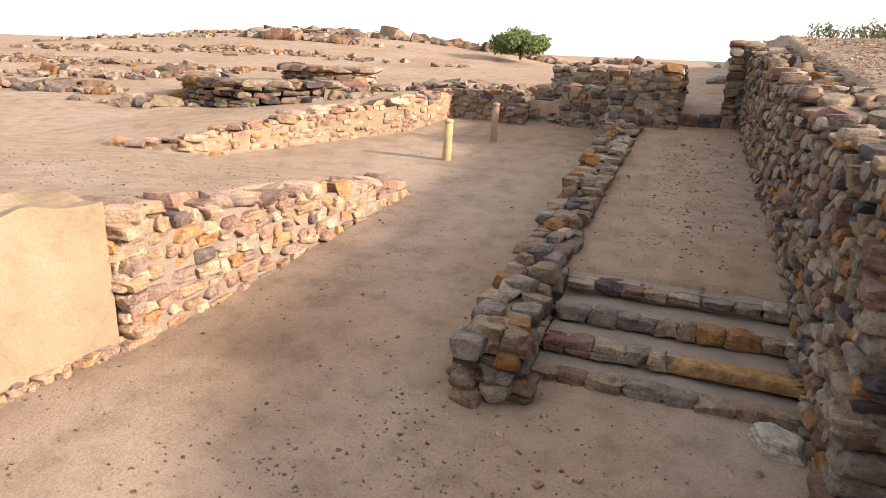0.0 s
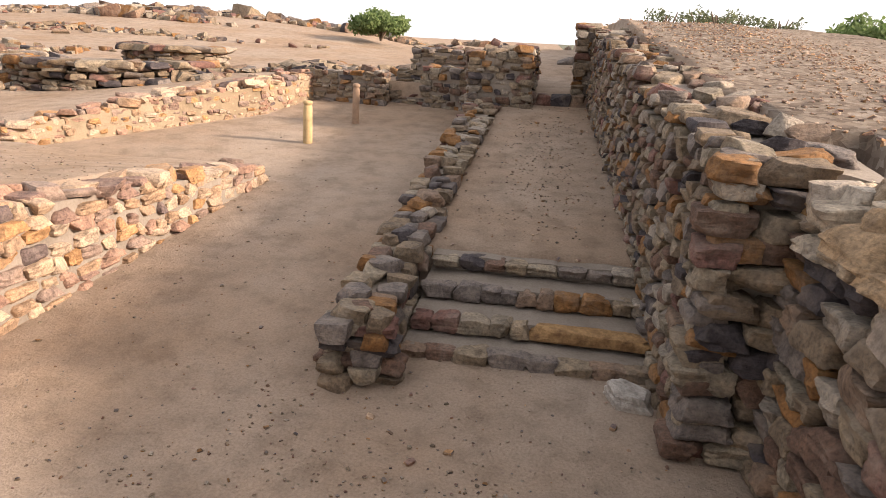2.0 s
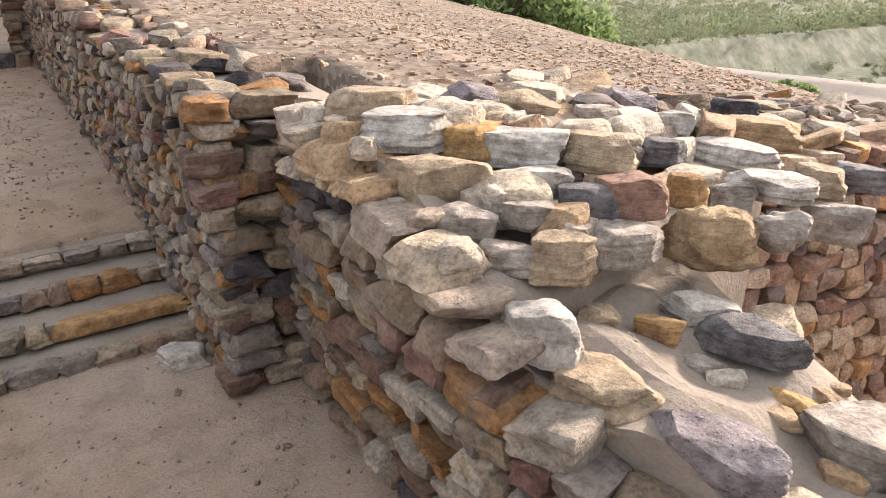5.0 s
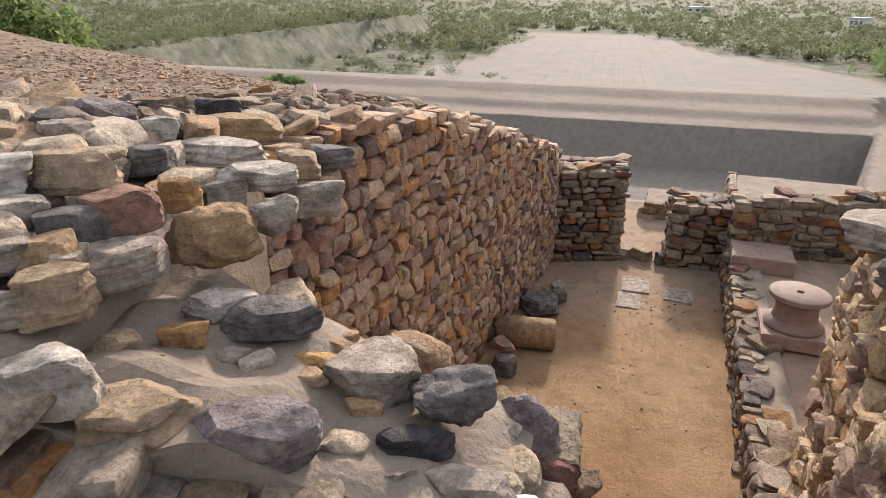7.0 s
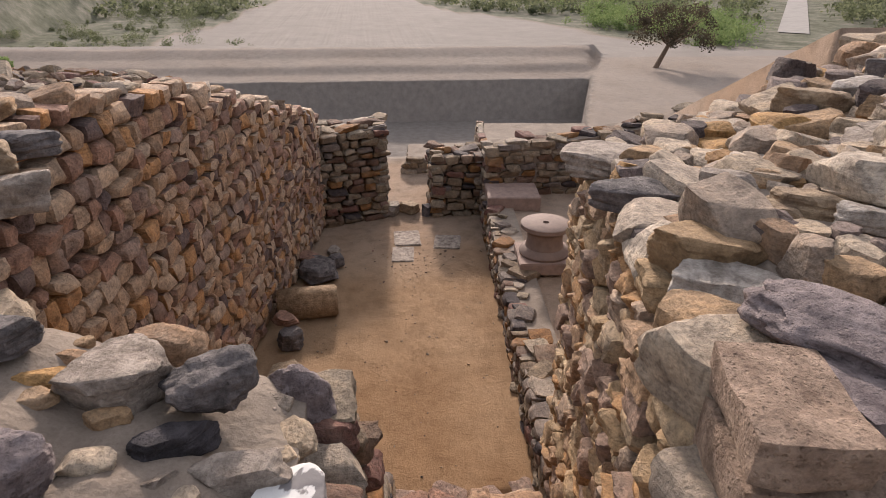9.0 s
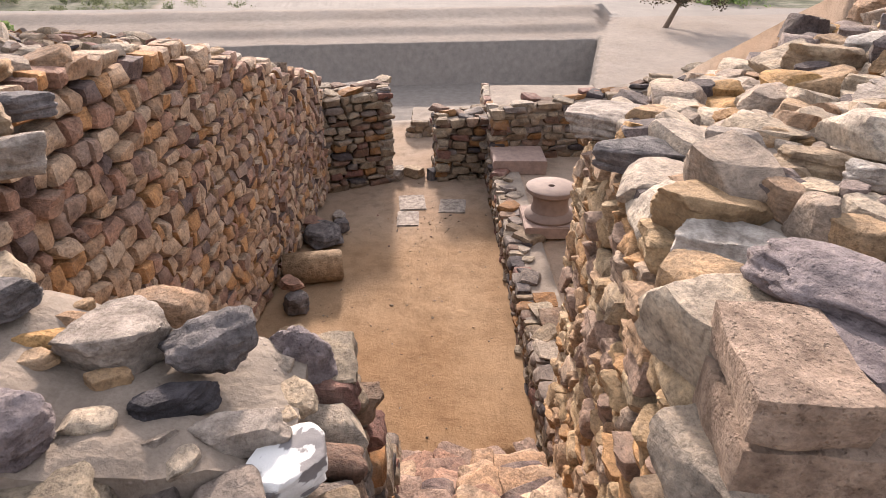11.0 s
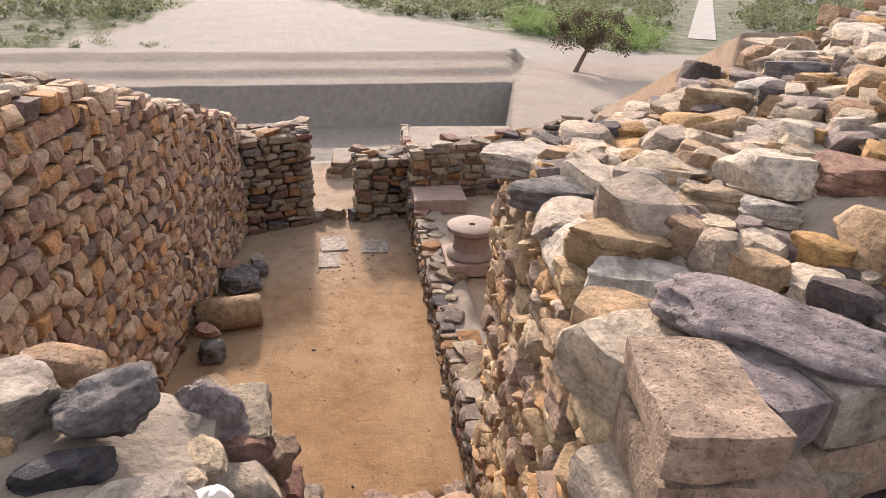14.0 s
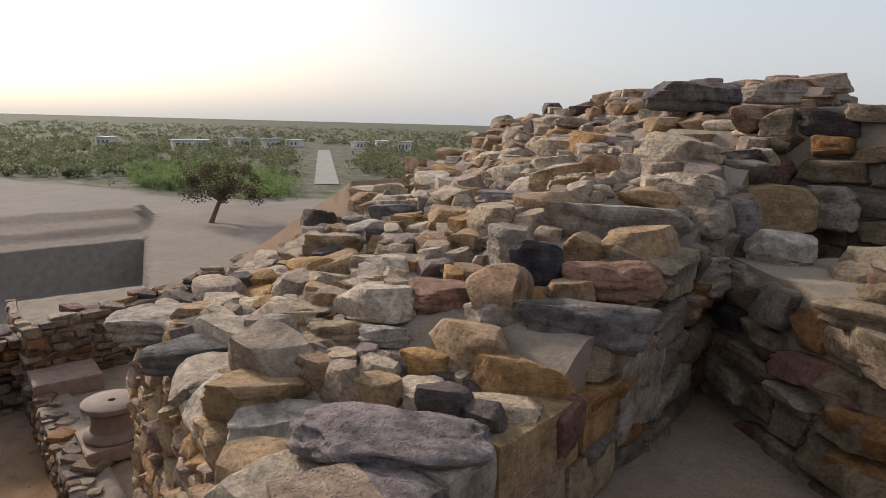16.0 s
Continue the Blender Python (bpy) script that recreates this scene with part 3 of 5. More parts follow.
boulder(1.27, 1.03, 0.73, 0.13, 0.05, 0.08, -32, 0, S_GREY, "thin grey stone bedded in mud mortar")
boulder(1.09, 1.05, 0.84, 0.24, 0.13, 0.15, -69, 0, S_PALE, "pale flat stone on the wall edge")
boulder(1.16, 0.89, 0.73, 0.31, 0.21, 0.12, -65, 0, S_TAN, "pitted tan stone on the wall edge")
boulder(1.21, 0.61, 0.70, 0.32, 0.16, 0.14, -72, 0, S_PURPLE, "smooth purplish-grey wedge of stone on the wall edge")
boulder(1.05, 1.18, 0.74, 0.16, 0.09, 0.15, -66, 0, S_BLACK, "black scorched stone wedged in the wall edge")
boulder(0.99, 1.14, 0.68, 0.16, 0.08, 0.22, -66, 0, S_PALE, "white stone set upright in the wall edge")
boulder(1.17, 1.26, 0.95, 0.20, 0.11, 0.09, -44, 0, S_GREY, "flat grey-brown stone on the corner wall")
boulder(1.27, 1.16, 0.96, 0.20, 0.12, 0.14, -37, 0, S_TAN, "flat buff block on the corner wall")
boulder(1.49, 1.15, 0.96, 0.27, 0.21, 0.11, -38, 0, S_GREY, "broad grey stone on the corner wall")
boulder(1.81, 1.07, 0.93, 0.27, 0.19, 0.20, -42, 0, S_YELLOW, "yellow-buff boulder on the corner wall", "round")
boulder(1.97, 0.95, 0.95, 0.16, 0.11, 0.12, -61, 0, S_GREY, "rounded grey stone on the corner wall", "round")
boulder(2.24, 0.91, 0.94, 0.21, 0.14, 0.13, -65, 0, S_GREY, "grey block on the corner wall")
boulder(1.12, 1.44, 1.00, 0.23, 0.13, 0.14, -43, 0, S_GREY, "grey block on the wall edge")
boulder(1.30, 1.35, 1.03, 0.17, 0.12, 0.09, -40, 0, S_GREY, "grey stone on the corner wall")
boulder(1.50, 1.30, 1.04, 0.19, 0.13, 0.11, -37, 0, S_DARK, "dark grey stone on the corner wall")
boulder(1.62, 1.24, 1.06, 0.24, 0.14, 0.13, -61, 0, S_RED, "reddish flat stone on the corner wall")
boulder(1.80, 1.17, 1.06, 0.14, 0.09, 0.11, -53, 0, S_ORANGE, "small orange-brown stone on the corner wall")
boulder(2.12, 1.08, 1.04, 0.29, 0.17, 0.09, -66, 0, S_PALE, "pale flat stone on the corner wall")
boulder(2.01, 1.14, 1.01, 0.15, 0.10, 0.09, -57, 0, S_GREY, "small grey stone on the corner wall")
boulder(2.34, 1.03, 1.03, 0.17, 0.13, 0.11, -64, 0, S_TAN, "tan stone on the corner wall")
boulder(2.54, 0.98, 1.02, 0.20, 0.15, 0.09, -66, 0, S_DARK, "dark stone on the corner wall")
boulder(1.22, 1.90, 1.20, 0.34, 0.23, 0.14, -35, 0, S_PALE, "large white weathered stone on the corner wall")
boulder(1.22, 2.14, 1.24, 0.37, 0.25, 0.15, -30, 0, S_TAN, "long buff stone on the corner wall")
boulder(1.17, 1.63, 1.09, 0.39, 0.19, 0.15, -37, 0, S_TAN, "long buff stone on the wall edge")
boulder(1.63, 2.09, 1.22, 0.27, 0.18, 0.16, -45, 10, S_PURPLE, "upright dark grey stone on the corner wall")
boulder(1.52, 1.65, 1.15, 0.34, 0.23, 0.13, -47, 0, S_PALE, "pale weathered stone on the corner wall")
boulder(1.79, 1.94, 1.20, 0.29, 0.17, 0.15, -55, 8, S_TAN, "tilted brown slab on the corner wall")
boulder(1.45, 1.46, 1.08, 0.21, 0.14, 0.10, -41, 0, S_PALE, "pale buff stone on the corner wall")
boulder(1.70, 1.44, 1.14, 0.25, 0.15, 0.13, -64, 0, S_TAN, "buff tilted stone on the corner wall")
boulder(2.20, 2.12, 1.16, 0.32, 0.19, 0.11, -55, 8, S_DARK, "thin dark slab on the corner wall")
boulder(1.97, 1.72, 1.16, 0.22, 0.15, 0.15, -46, 0, S_GREY, "grey stone on the wall top")
boulder(2.34, 1.90, 1.16, 0.27, 0.15, 0.15, -60, 10, S_PURPLE, "dark grey tilted slab on the corner wall")
boulder(2.30, 1.62, 1.13, 0.18, 0.12, 0.13, -60, 6, S_PALE, "pale stone on the wall top")
boulder(2.73, 1.49, 1.07, 0.35, 0.17, 0.12, -67, 0, S_YELLOW, "flat yellowish slab on the wall top")
boulder(3.01, 1.80, 1.09, 0.23, 0.16, 0.11, -57, 0, S_BLACK, "black stone on the wall top")
boulder(2.33, 1.35, 1.06, 0.35, 0.20, 0.09, -65, 4, S_PALE, "long pale stone on the wall top")
boulder(2.08, 1.49, 1.08, 0.19, 0.15, 0.10, -51, 0, S_DARK, "dark layered stone on the wall top")
boulder(1.05, 1.67, 1.00, 0.13, 0.09, 0.10, -28, 0, S_GREY, "grey stone of the wall edge")
boulder(1.12, 1.36, 0.83, 0.31, 0.21, 0.15, -63, 0, S_GREY, "large grey stone of the wall corner")
boulder(3.46, -1.56, 0.61, 0.56, 0.48, 0.14, -115, 0, S_GREY, "long grey layered slab on the ruined block")
boulder(2.62, -1.38, 0.71, 0.46, 0.22, 0.13, -118, 0, S_DARK, "dark layered slab on the ruined block")
boulder(1.88, -1.26, 0.80, 0.36, 0.28, 0.17, -119, 0, S_YELLOW, "yellow layered sandstone boulder on the ruined block")
boulder(2.25, -1.53, 0.84, 0.23, 0.15, 0.18, -121, 0, S_GREY, "dark grey cracked stone on the ruined block")
boulder(2.04, -1.55, 0.84, 0.24, 0.14, 0.10, -124, 0, S_TAN, "flat buff stone on the ruined block")
boulder(2.04, -1.70, 0.88, 0.29, 0.14, 0.09, -123, 0, S_TAN, "long buff slab on the ruined block")
boulder(2.80, -1.89, 0.79, 0.29, 0.17, 0.09, -121, 0, S_ORANGE, "flat orange stone on the ruined block")
boulder(1.81, -1.87, 0.77, 0.55, 0.24, 0.12, -138, 0, S_TAN, "broad flat buff slab on the ruined block")
boulder(2.15, -2.21, 0.83, 0.21, 0.14, 0.15, -134, 0, S_BLACK, "black scorched stone on the ruined block", "round")
boulder(1.85, -1.77, 0.90, 0.20, 0.09, 0.08, -131, 0, S_PALE, "pale flat stone on the ruined block")
boulder(1.67, -1.23, 0.75, 0.36, 0.24, 0.16, -109, 0, S_PALE, "large white weathered stone on the ruined block")
boulder(1.21, -1.30, 0.89, 0.49, 0.28, 0.11, -137, 0, S_PURPLE, "huge pitted purple-grey boulder on the ruined block", "round")
boulder(1.22, -1.81, 0.87, 0.35, 0.13, 0.23, -152, 0, S_ORANGE, "orange sandstone block on the ruined block")
boulder(1.33, -2.47, 1.11, 0.39, 0.23, 0.15, -153, 0, S_RED, "reddish brown rounded block on the ruined block", "round")
boulder(1.22, -2.17, 1.03, 0.48, 0.23, 0.15, -152, 0, S_DARK, "dark layered slab on the ruined block")
boulder(1.59, -2.34, 1.12, 0.23, 0.15, 0.22, -143, 0, S_BLACK, "knobbly black stone on the ruined block", "round")
boulder(1.60, -2.92, 1.23, 0.72, 0.35, 0.27, -145, 0, S_GREY, "fissured grey boulder on the ruined block")
boulder(1.30, -3.42, 1.25, 0.38, 0.22, 0.30, -152, 12, S_PURPLE, "smooth grey block of the upper tier")
boulder(1.29, -3.87, 1.31, 0.55, 0.32, 0.25, -160, 0, S_YELLOW, "yellow layered block of the upper tier")
boulder(1.04, -4.18, 1.31, 0.29, 0.17, 0.24, -165, 0, S_GREY, "grey block of the upper tier")
boulder(1.00, -3.34, 1.18, 0.30, 0.17, 0.18, -162, 0, S_PALE, "pale block of the upper tier")
boulder(1.51, -2.04, 1.00, 0.28, 0.22, 0.16, -140, 0, S_GREY, "grey-brown stone on the ruined block")
boulder(1.84, -2.49, 1.16, 0.23, 0.17, 0.21, -140, 0, S_GREY, "large grey stone on the ruined block")
boulder(1.81, -2.09, 1.00, 0.38, 0.26, 0.14, -135, 0, S_RED, "flat brown block on the ruined block")
boulder(1.27, -3.12, 1.06, 0.32, 0.19, 0.18, -156, 0, S_GREY, "squared grey stone on the ruined block")
boulder(2.04, -4.31, 1.48, 0.73, 0.42, 0.35, -157, -8, S_YELLOW, "tilted yellow-brown boulder on the ruined block")
boulder(1.66, -5.37, 1.50, 0.74, 0.43, 0.25, -162, 0, S_RED, "long brown stone on the upper tier")
boulder(2.43, -2.32, 0.99, 0.40, 0.23, 0.11, -130, 0, S_GREY, "flat grey slab on the ruined block")
boulder(3.52, -3.20, 1.05, 0.35, 0.27, 0.17, -129, 0, S_DARK, "dark stone on the ruined block")
boulder(3.29, -2.85, 0.99, 0.35, 0.27, 0.16, -128, 0, S_PALE, "pale stone on the ruined block")
boulder(3.25, -2.51, 0.93, 0.38, 0.29, 0.21, -124, 0, S_TAN, "tan stone on the edge of the ruined block")
boulder(2.50, -3.33, 1.25, 0.49, 0.28, 0.11, -141, 0, S_PURPLE, "thin dark slab on the ruined block")
boulder(2.35, -2.75, 1.15, 0.24, 0.19, 0.16, -136, 0, S_ORANGE, "orange-brown stone on the ruined block")
boulder(0.98, -3.33, 1.07, 0.62, 0.30, 0.11, -162, 0, S_GREY, "long flat slab on the wall of the niche")
boulder(2.25, -5.01, 1.94, 0.73, 0.35, 0.22, -155, 0, S_DARK, "dark slab on the crest of the ruin")
boulder(1.58, -4.70, 1.94, 0.39, 0.19, 0.14, -160, 0, S_GREY, "flat slab on the crest of the ruin")

# ------------------------------------------------------------------ wall beside the ramp
FAR_Y = 8.8
w1 = mass("wall_1", [(wall1_x(2.5) + 0.11, 2.56), (wall1_x(FAR_Y) + 0.11, FAR_Y), (wall1_x(FAR_Y) + 0.6, FAR_Y), (1.25, 2.5)],
          lambda x, y: wall1_top(y) - 0.04, -0.1, 60, 6, M_MUD, "long rubble wall of weathered sandstone beside the ramp")
ms = Masonry(w1)
face_stones(ms, (wall1_x(FAR_Y), FAR_Y), (wall1_x(2.48), 2.48), lambda x, y: 0 if y < 3.74 else ramp(y) - 0.05, lambda x, y: wall1_top(y), 0.075, 0.13, 0.16, 0.02)
face_stones(ms, (0.67, 2.46), (0.98, 2.44), lambda x, y: 0, lambda x, y: wall1_top(2.48), 0.10, 0.19, 0.2, 0.03, level=1)
top_stones(ms, [(wall1_x(2.5) + 0.05, 2.55), (wall1_x(FAR_Y) + 0.05, FAR_Y), (wall1_x(FAR_Y) + 0.45, FAR_Y), (1.25, 2.6)], lambda x, y: wall1_top(y) - 0.03, 0.17, 0.2, 4, 0.35, 0.35)
ms.build()

# ------------------------------------------------------------------ corner wall and the stub that ends at the stairs


def w2_top(x, y):
    t = lerp(y, [0.9, 1.1, 1.25, 1.4, 1.65, 1.8, 3], [0.80, 0.84, 0.98, 1.0, 1.12, 1.16, 1.2])
    return t


def stub_top(x, y):
    return lerp(y + 0.25 * (1.0 - x), [-0.3, 0.0, 0.5, 1.0], [0.36, 0.50, 0.66, 0.78])


W2Q = [(1.06, 1.13), (2.5, 1.3), (2.5, 2.9), (1.08, 2.9)]
w2 = mass("wall_2", W2Q, lambda x, y: w2_top(x, y) - 0.05, -0.1, 24, 24, M_MUD, "stepped corner wall of large weathered stones", rough=0.05)
# Upright faces get the darker stone; their shade is put into the colour.
ms = Masonry(w2, cap=200)
face_stones(ms, (0.96, 2.46), (0.92, 1.06), lambda x, y: 0, lambda x, y: w2_top(x, y) - 0.12, 0.10, 0.2, 0.2, 0.03, level=1)
ms.build()
ms = Masonry(w2, M_PALE, M_PALE_ISLE)
face_stones(ms, (0.95, 2.46), (0.91, 1.06), lambda x, y: w2_top(x, y) - 0.13, w2_top, 0.09, 0.24, 0.24, 0.03, level=1)
top_stones(ms, [(1.0, 1.15), (2.5, 1.3), (2.5, 2.6), (1.0, 2.6)], w2_top, 0.17, 0.21, 4, 0.3, 0.45, 0.95)
top_stones(ms, [(0.98, 1.12), (1.75, 1.2), (1.75, 2.5), (0.98, 2.5)], w2_top, 0.11, 0.13, 4, 0.35, 0.6, 0.9)
ms.build()
STUBQ = [(1.03, 1.12), (1.26, 0.0), (1.80, 0.0), (1.9, 1.3)]
stub = mass("wall_3", STUBQ, stub_top, -0.6, 20, 16, M_MUD, "broken rubble wall end with mud mortar above the stairs", rough=0.07)
# Faces in the darker stone as painted shade; the top stays pale.
ms = Masonry(stub, cap=200)
face_stones(ms, (0.92, 1.08), (1.15, -0.12), lambda x, y: 0, lambda x, y: stub_top(x, y) - 0.03, 0.10, 0.18, 0.2, 0.03, level=1)
face_stones(ms, (1.15, -0.13), (1.86, -0.11), lambda x, y: stair(x) - 0.2, lambda x, y: stub_top(x, y) - 0.03, 0.10, 0.17, 0.2, 0.03, level=1)
ms.build()
ms = Masonry(stub, M_PALE, M_PALE_ISLE)
top_stones(ms, STUBQ, stub_top, 0.13, 0.10, 4, 0.45, 0.4, 0.6)
top_stones(ms, [(1.95, 1.25), (1.88, -0.08), (1.74, -0.06), (1.78, 1.25)], stub_top, 0.15, 0.17, 4, 0.4, 0.5, 0.6)
ms.build()

# ------------------------------------------------------------------ corridor
XE = 9.75
w3 = mass("wall_4", [(2.3, left_edge(2.3) + 0.13), (XE, left_edge(XE) + 0.13), (XE, left_edge(XE) + 0.7), (2.3, left_edge(2.3) + 0.7)],
          lambda x, y: w3_top(x) - 0.03, -2.5, 60, 6, M_MUD, "tall retaining wall of reddish rubble along the sunken passage")
ms = Masonry(w3, M_BUFF, M_BUFF_ISLE)
face_stones(ms, (2.3, left_edge(2.3)), (XE, left_edge(XE)), lambda x, y: -2.35, lambda x, y: w3_top(x), 0.135, 0.165, 0.2, 0.03)
ms.piece, ms.joined = M_BUFF, M_BUFF_ISLE
ms.build()
ms = Masonry(w3, M_PALE, M_PALE_ISLE)
top_stones(ms, [(2.35, left_edge(2.35) + 0.08), (XE, left_edge(XE) + 0.08), (XE, left_edge(XE) + 0.6), (2.35, left_edge(2.35) + 0.75)], lambda x, y: w3_top(x), 0.19, 0.22, 4, 0.35, 0.4)
ms.build()

# end piers with the doorway between them
for k, (pa, pb, tp) in enumerate([((9.64, 0.92), (10.15, -0.45), -0.92), ((10.15, -1.27), (10.1, -2.1), -1.42)]):
    q = [(pa[0] + 0.1, pa[1]), (pb[0] + 0.1, pb[1]), (pb[0] + 0.75, pb[1]), (pa[0] + 0.75, pa[1])]
    pier = mass("wall_%d" % (5 + k), q, lambda x, y: tp, -2.6, 8, 4, M_MUD, "low masonry pier beside the doorway of the passage")
    ms = Masonry(pier)
    face_stones(ms, pa, pb, lambda x, y: -2.45, lambda x, y: tp, 0.11, 0.24, 0.2, 0.03)
    side = pb if k == 0 else pa
    face_stones(ms, *(((side[0], side[1] - 0.02), (side[0] + 0.75, side[1] - 0.02)) if k == 0 else ((side[0] + 0.75, side[1] + 0.02), (side[0], side[1] + 0.02))),
                lambda x, y: -2.45, lambda x, y: tp, 0.11, 0.22, 0.2, 0.03)
    top_stones(ms, q, lambda x, y: tp, 0.24, 0.26, 0, 0.3, 0.3)
    ms.build()

# bench beside the passage and the end wall of the chamber
bench = mass("wall_7", [(3.7, right_edge(3.76)), (9.9, right_edge(9.9)), (9.9, right_edge(9.9) - 0.4), (3.7, right_edge(3.76) - 0.4)], lambda x, y: -1.88, -2.5, 40, 3, M_MUD,
             "low stone bench wall along the passage")
ms = Masonry(bench)
face_stones(ms, (9.9, right_edge(9.9)), (3.7, right_edge(3.76)), lambda x, y: -2.4, lambda x, y: -1.86, 0.10, 0.17, 0.2, 0.03)
top_stones(ms, [(3.8, right_edge(3.8) - 0.04), (9.8, right_edge(9.8) - 0.04), (9.8, right_edge(9.8) - 0.3), (3.8, right_edge(3.8) - 0.3)], lambda x, y: -1.88, 0.2, 0.22, 0, 0.3, 0.3)
ms.build()
w6 = mass("wall_8", [(9.75, -2.1), (9.75, -6.0), (10.3, -6.0), (10.3, -2.1)], lambda x, y: lerp(-y, [2, 4, 6], [-1.2, -1.0, -0.6]), -2.6, 24, 4, M_MUD, "low end wall of the side chamber")
ms = Masonry(w6)
face_stones(ms, (9.72, -2.1), (9.72, -6.0), lambda x, y: -2.0, lambda x, y: lerp(-y, [2, 4, 6], [-1.2, -1.0, -0.6]), 0.12, 0.25, 0.2, 0.03)
face_stones(ms, (10.3, -2.08), (9.72, -2.08), lambda x, y: -2.4, lambda x, y: -1.2, 0.12, 0.25, 0.2, 0.03)
top_stones(ms, [(9.8, -2.15), (9.8, -6), (10.25, -6), (10.25, -2.15)], lambda x, y: lerp(-y, [2, 4, 6], [-1.2, -1.0, -0.6]), 0.24, 0.26, 0, 0.3, 0.3)
ms.build()

# stairs going down to the passage
stairs = new("stairs")
tagged(stairs, "worn stone stairs going down into the sunken passage", "stairs", kind="structure")
for k in range(13):
    x0, zt = 0.95 + k * 0.231, -0.177 * (k + 1)
    ya, yb = -0.10 - 0.03 * k * 0.3, right_edge(x0) - 0.05
    s = yb
    while s < ya + 0.05:
        ln = RNG.uniform(0.2, 0.38)
        ob = new("stone", stock_mesh(1, int(RNG.integers(0, 18)), M_BUFF))
        ob.matrix_basis = Matrix.LocRotScale((x0 + 0.13, s + ln / 2, zt - 0.07), Euler((RNG.normal(0, 0.03), RNG.normal(0, 0.03), math.pi / 2 + RNG.normal(0, 0.04))), Vector((ln, 0.34, 0.2)))
        ob.parent = stairs
        s += ln

# side wall that goes down with the stairs
sw = mass("wall_9", [(1.8, -0.16), (4.0, -0.25), (4.0, 0.15), (1.8, 0.3)], lambda x, y: stair(x) + lerp(x, [1.8, 2.4, 4], [0.9, 0.35, 0.15]), -2.6, 20, 4, M_MUD, "ruined side wall going down along the stairs")
ms = Masonry(sw)
face_stones(ms, (1.8, -0.18), (4.0, -0.27), lambda x, y: stair(x) - 0.2, lambda x, y: stair(x) + lerp(x, [1.8, 2.4, 4], [0.95, 0.4, 0.2]), 0.11, 0.2, 0.2, 0.03)
ms.build()

# ------------------------------------------------------------------ ruined block beside the stairs
W4Q = [(1.01, -0.95), (3.78, -1.56), (6.2, -7.5), (1.78, -7.5)]
w4 = mass("wall_10", W4Q, h4, lambda x, y: -0.1 if x < 0.9 else -2.5, 60, 90, M_MUD, "ruined stepped block of large sandstone rubble")
# Near face turned from the sun: its shade is set by the darker stone.
ms = Masonry(w4)
face_stones(ms, (0.95, -0.88), (1.72, -7.4), lambda x, y: 0.4 if y > -3.3 else 1.0, lambda x, y: 0.64 if y > -1.8 else h4(x + 0.1, y) - 0.02, 0.15, 0.3, 0.24, 0.03, level=1)
ms.build()
ms = Masonry(w4, M_PALE, M_PALE_ISLE)
top_stones(ms, W4Q, h4, 0.2, 0.29, 4, 0.25, 0.4, 0.97, 0.1)
top_stones(ms, [(1.05, -1.0), (3.7, -1.5), (4.2, -4.5), (1.4, -4.5)], h4, 0.12, 0.13, 4, 0.2, 0.6, 0.9)
ms.build()
ms = Masonry(w4, M_GOLD, M_GOLD_ISLE)
face_stones(ms, (3.80, -1.50), (0.93, -0.88), lambda x, y: stair(x) - 0.3, lambda x, y: min(h4(x, y - 0.1) - 0.02, 0.66 if x < 1.3 else 9), 0.12, 0.16, 0.22, 0.03, level=1, jitter=0.02)
ms.build()


def ashlar(y0, y1, z0, z1, deep, mat, turn=6.3):
    """A squared block of the corner, flush with the near face of the ruined block."""
    w = abs(y1 - y0) - 0.008
    bm = bmesh.new()
    bmesh.ops.create_cube(bm, size=1)
    bmesh.ops.scale(bm, vec=(deep, w, z1 - z0 - 0.008), verts=bm.verts)
    bmesh.ops.subdivide_edges(bm, edges=bm.edges[:], cuts=6, use_grid_fill=True)
    off = Vector((y0 * 31, z0 * 17, 0))
    for v in bm.verts:
        q = Vector([c_ / s for c_, s in zip(v.co, (deep, w, z1 - z0))]) * 2
        blunt = max(0, sorted(abs(k) for k in q)[1] - 0.7) * 0.13
        v.co *= 1 - blunt
        v.co += Vector((noise.noise(v.co * 9 + off), noise.noise(v.co * 9 - off), noise.noise(v.co * 11 + off * 2))) * 0.013
    for f in bm.faces:
        f.smooth = True
    ob = part("block", bm, mat, w4)
    ob.data.set_sharp_from_angle(angle=radians(40))
    a = radians(turn)
    ob.matrix_basis = pose(0.94 + 0.111 * (-0.88 - y0) + math.cos(a) * deep / 2 + math.sin(a) * w / 2, y0 + math.sin(a) * deep / 2 - math.cos(a) * w / 2, (z0 + z1) / 2, 0, 0, turn)


S_BRICK = single_stone("pitted_tan_block", (0.48, 0.35, 0.26), (0.33, 0.23, 0.17), 0.6)
ashlar(-0.855, -1.08, 0.79, 0.905, 0.32, S_BRICK, -14)
ashlar(-1.09, -1.25, 0.77, 0.895, 0.25, S_PURPLE)
ashlar(-1.255, -1.46, 0.745, 0.895, 0.22, S_GREY)
ashlar(-1.465, -1.93, 0.67, 0.89, 0.25, S_YELLOW)
ashlar(-0.855, -1.185, 0.63, 0.782, 0.30, S_BRICK, -12)
ashlar(-1.19, -1.86, 0.57, 0.74, 0.30, S_BRICK)
ashlar(-1.865, -2.2, 0.47, 0.665, 0.30, S_TAN)
ashlar(-1.935, -2.2, 0.67, 0.86, 0.30, S_ORANGE)
ashlar(-2.205, -2.62, 0.58, 0.92, 0.28, S_GREY)

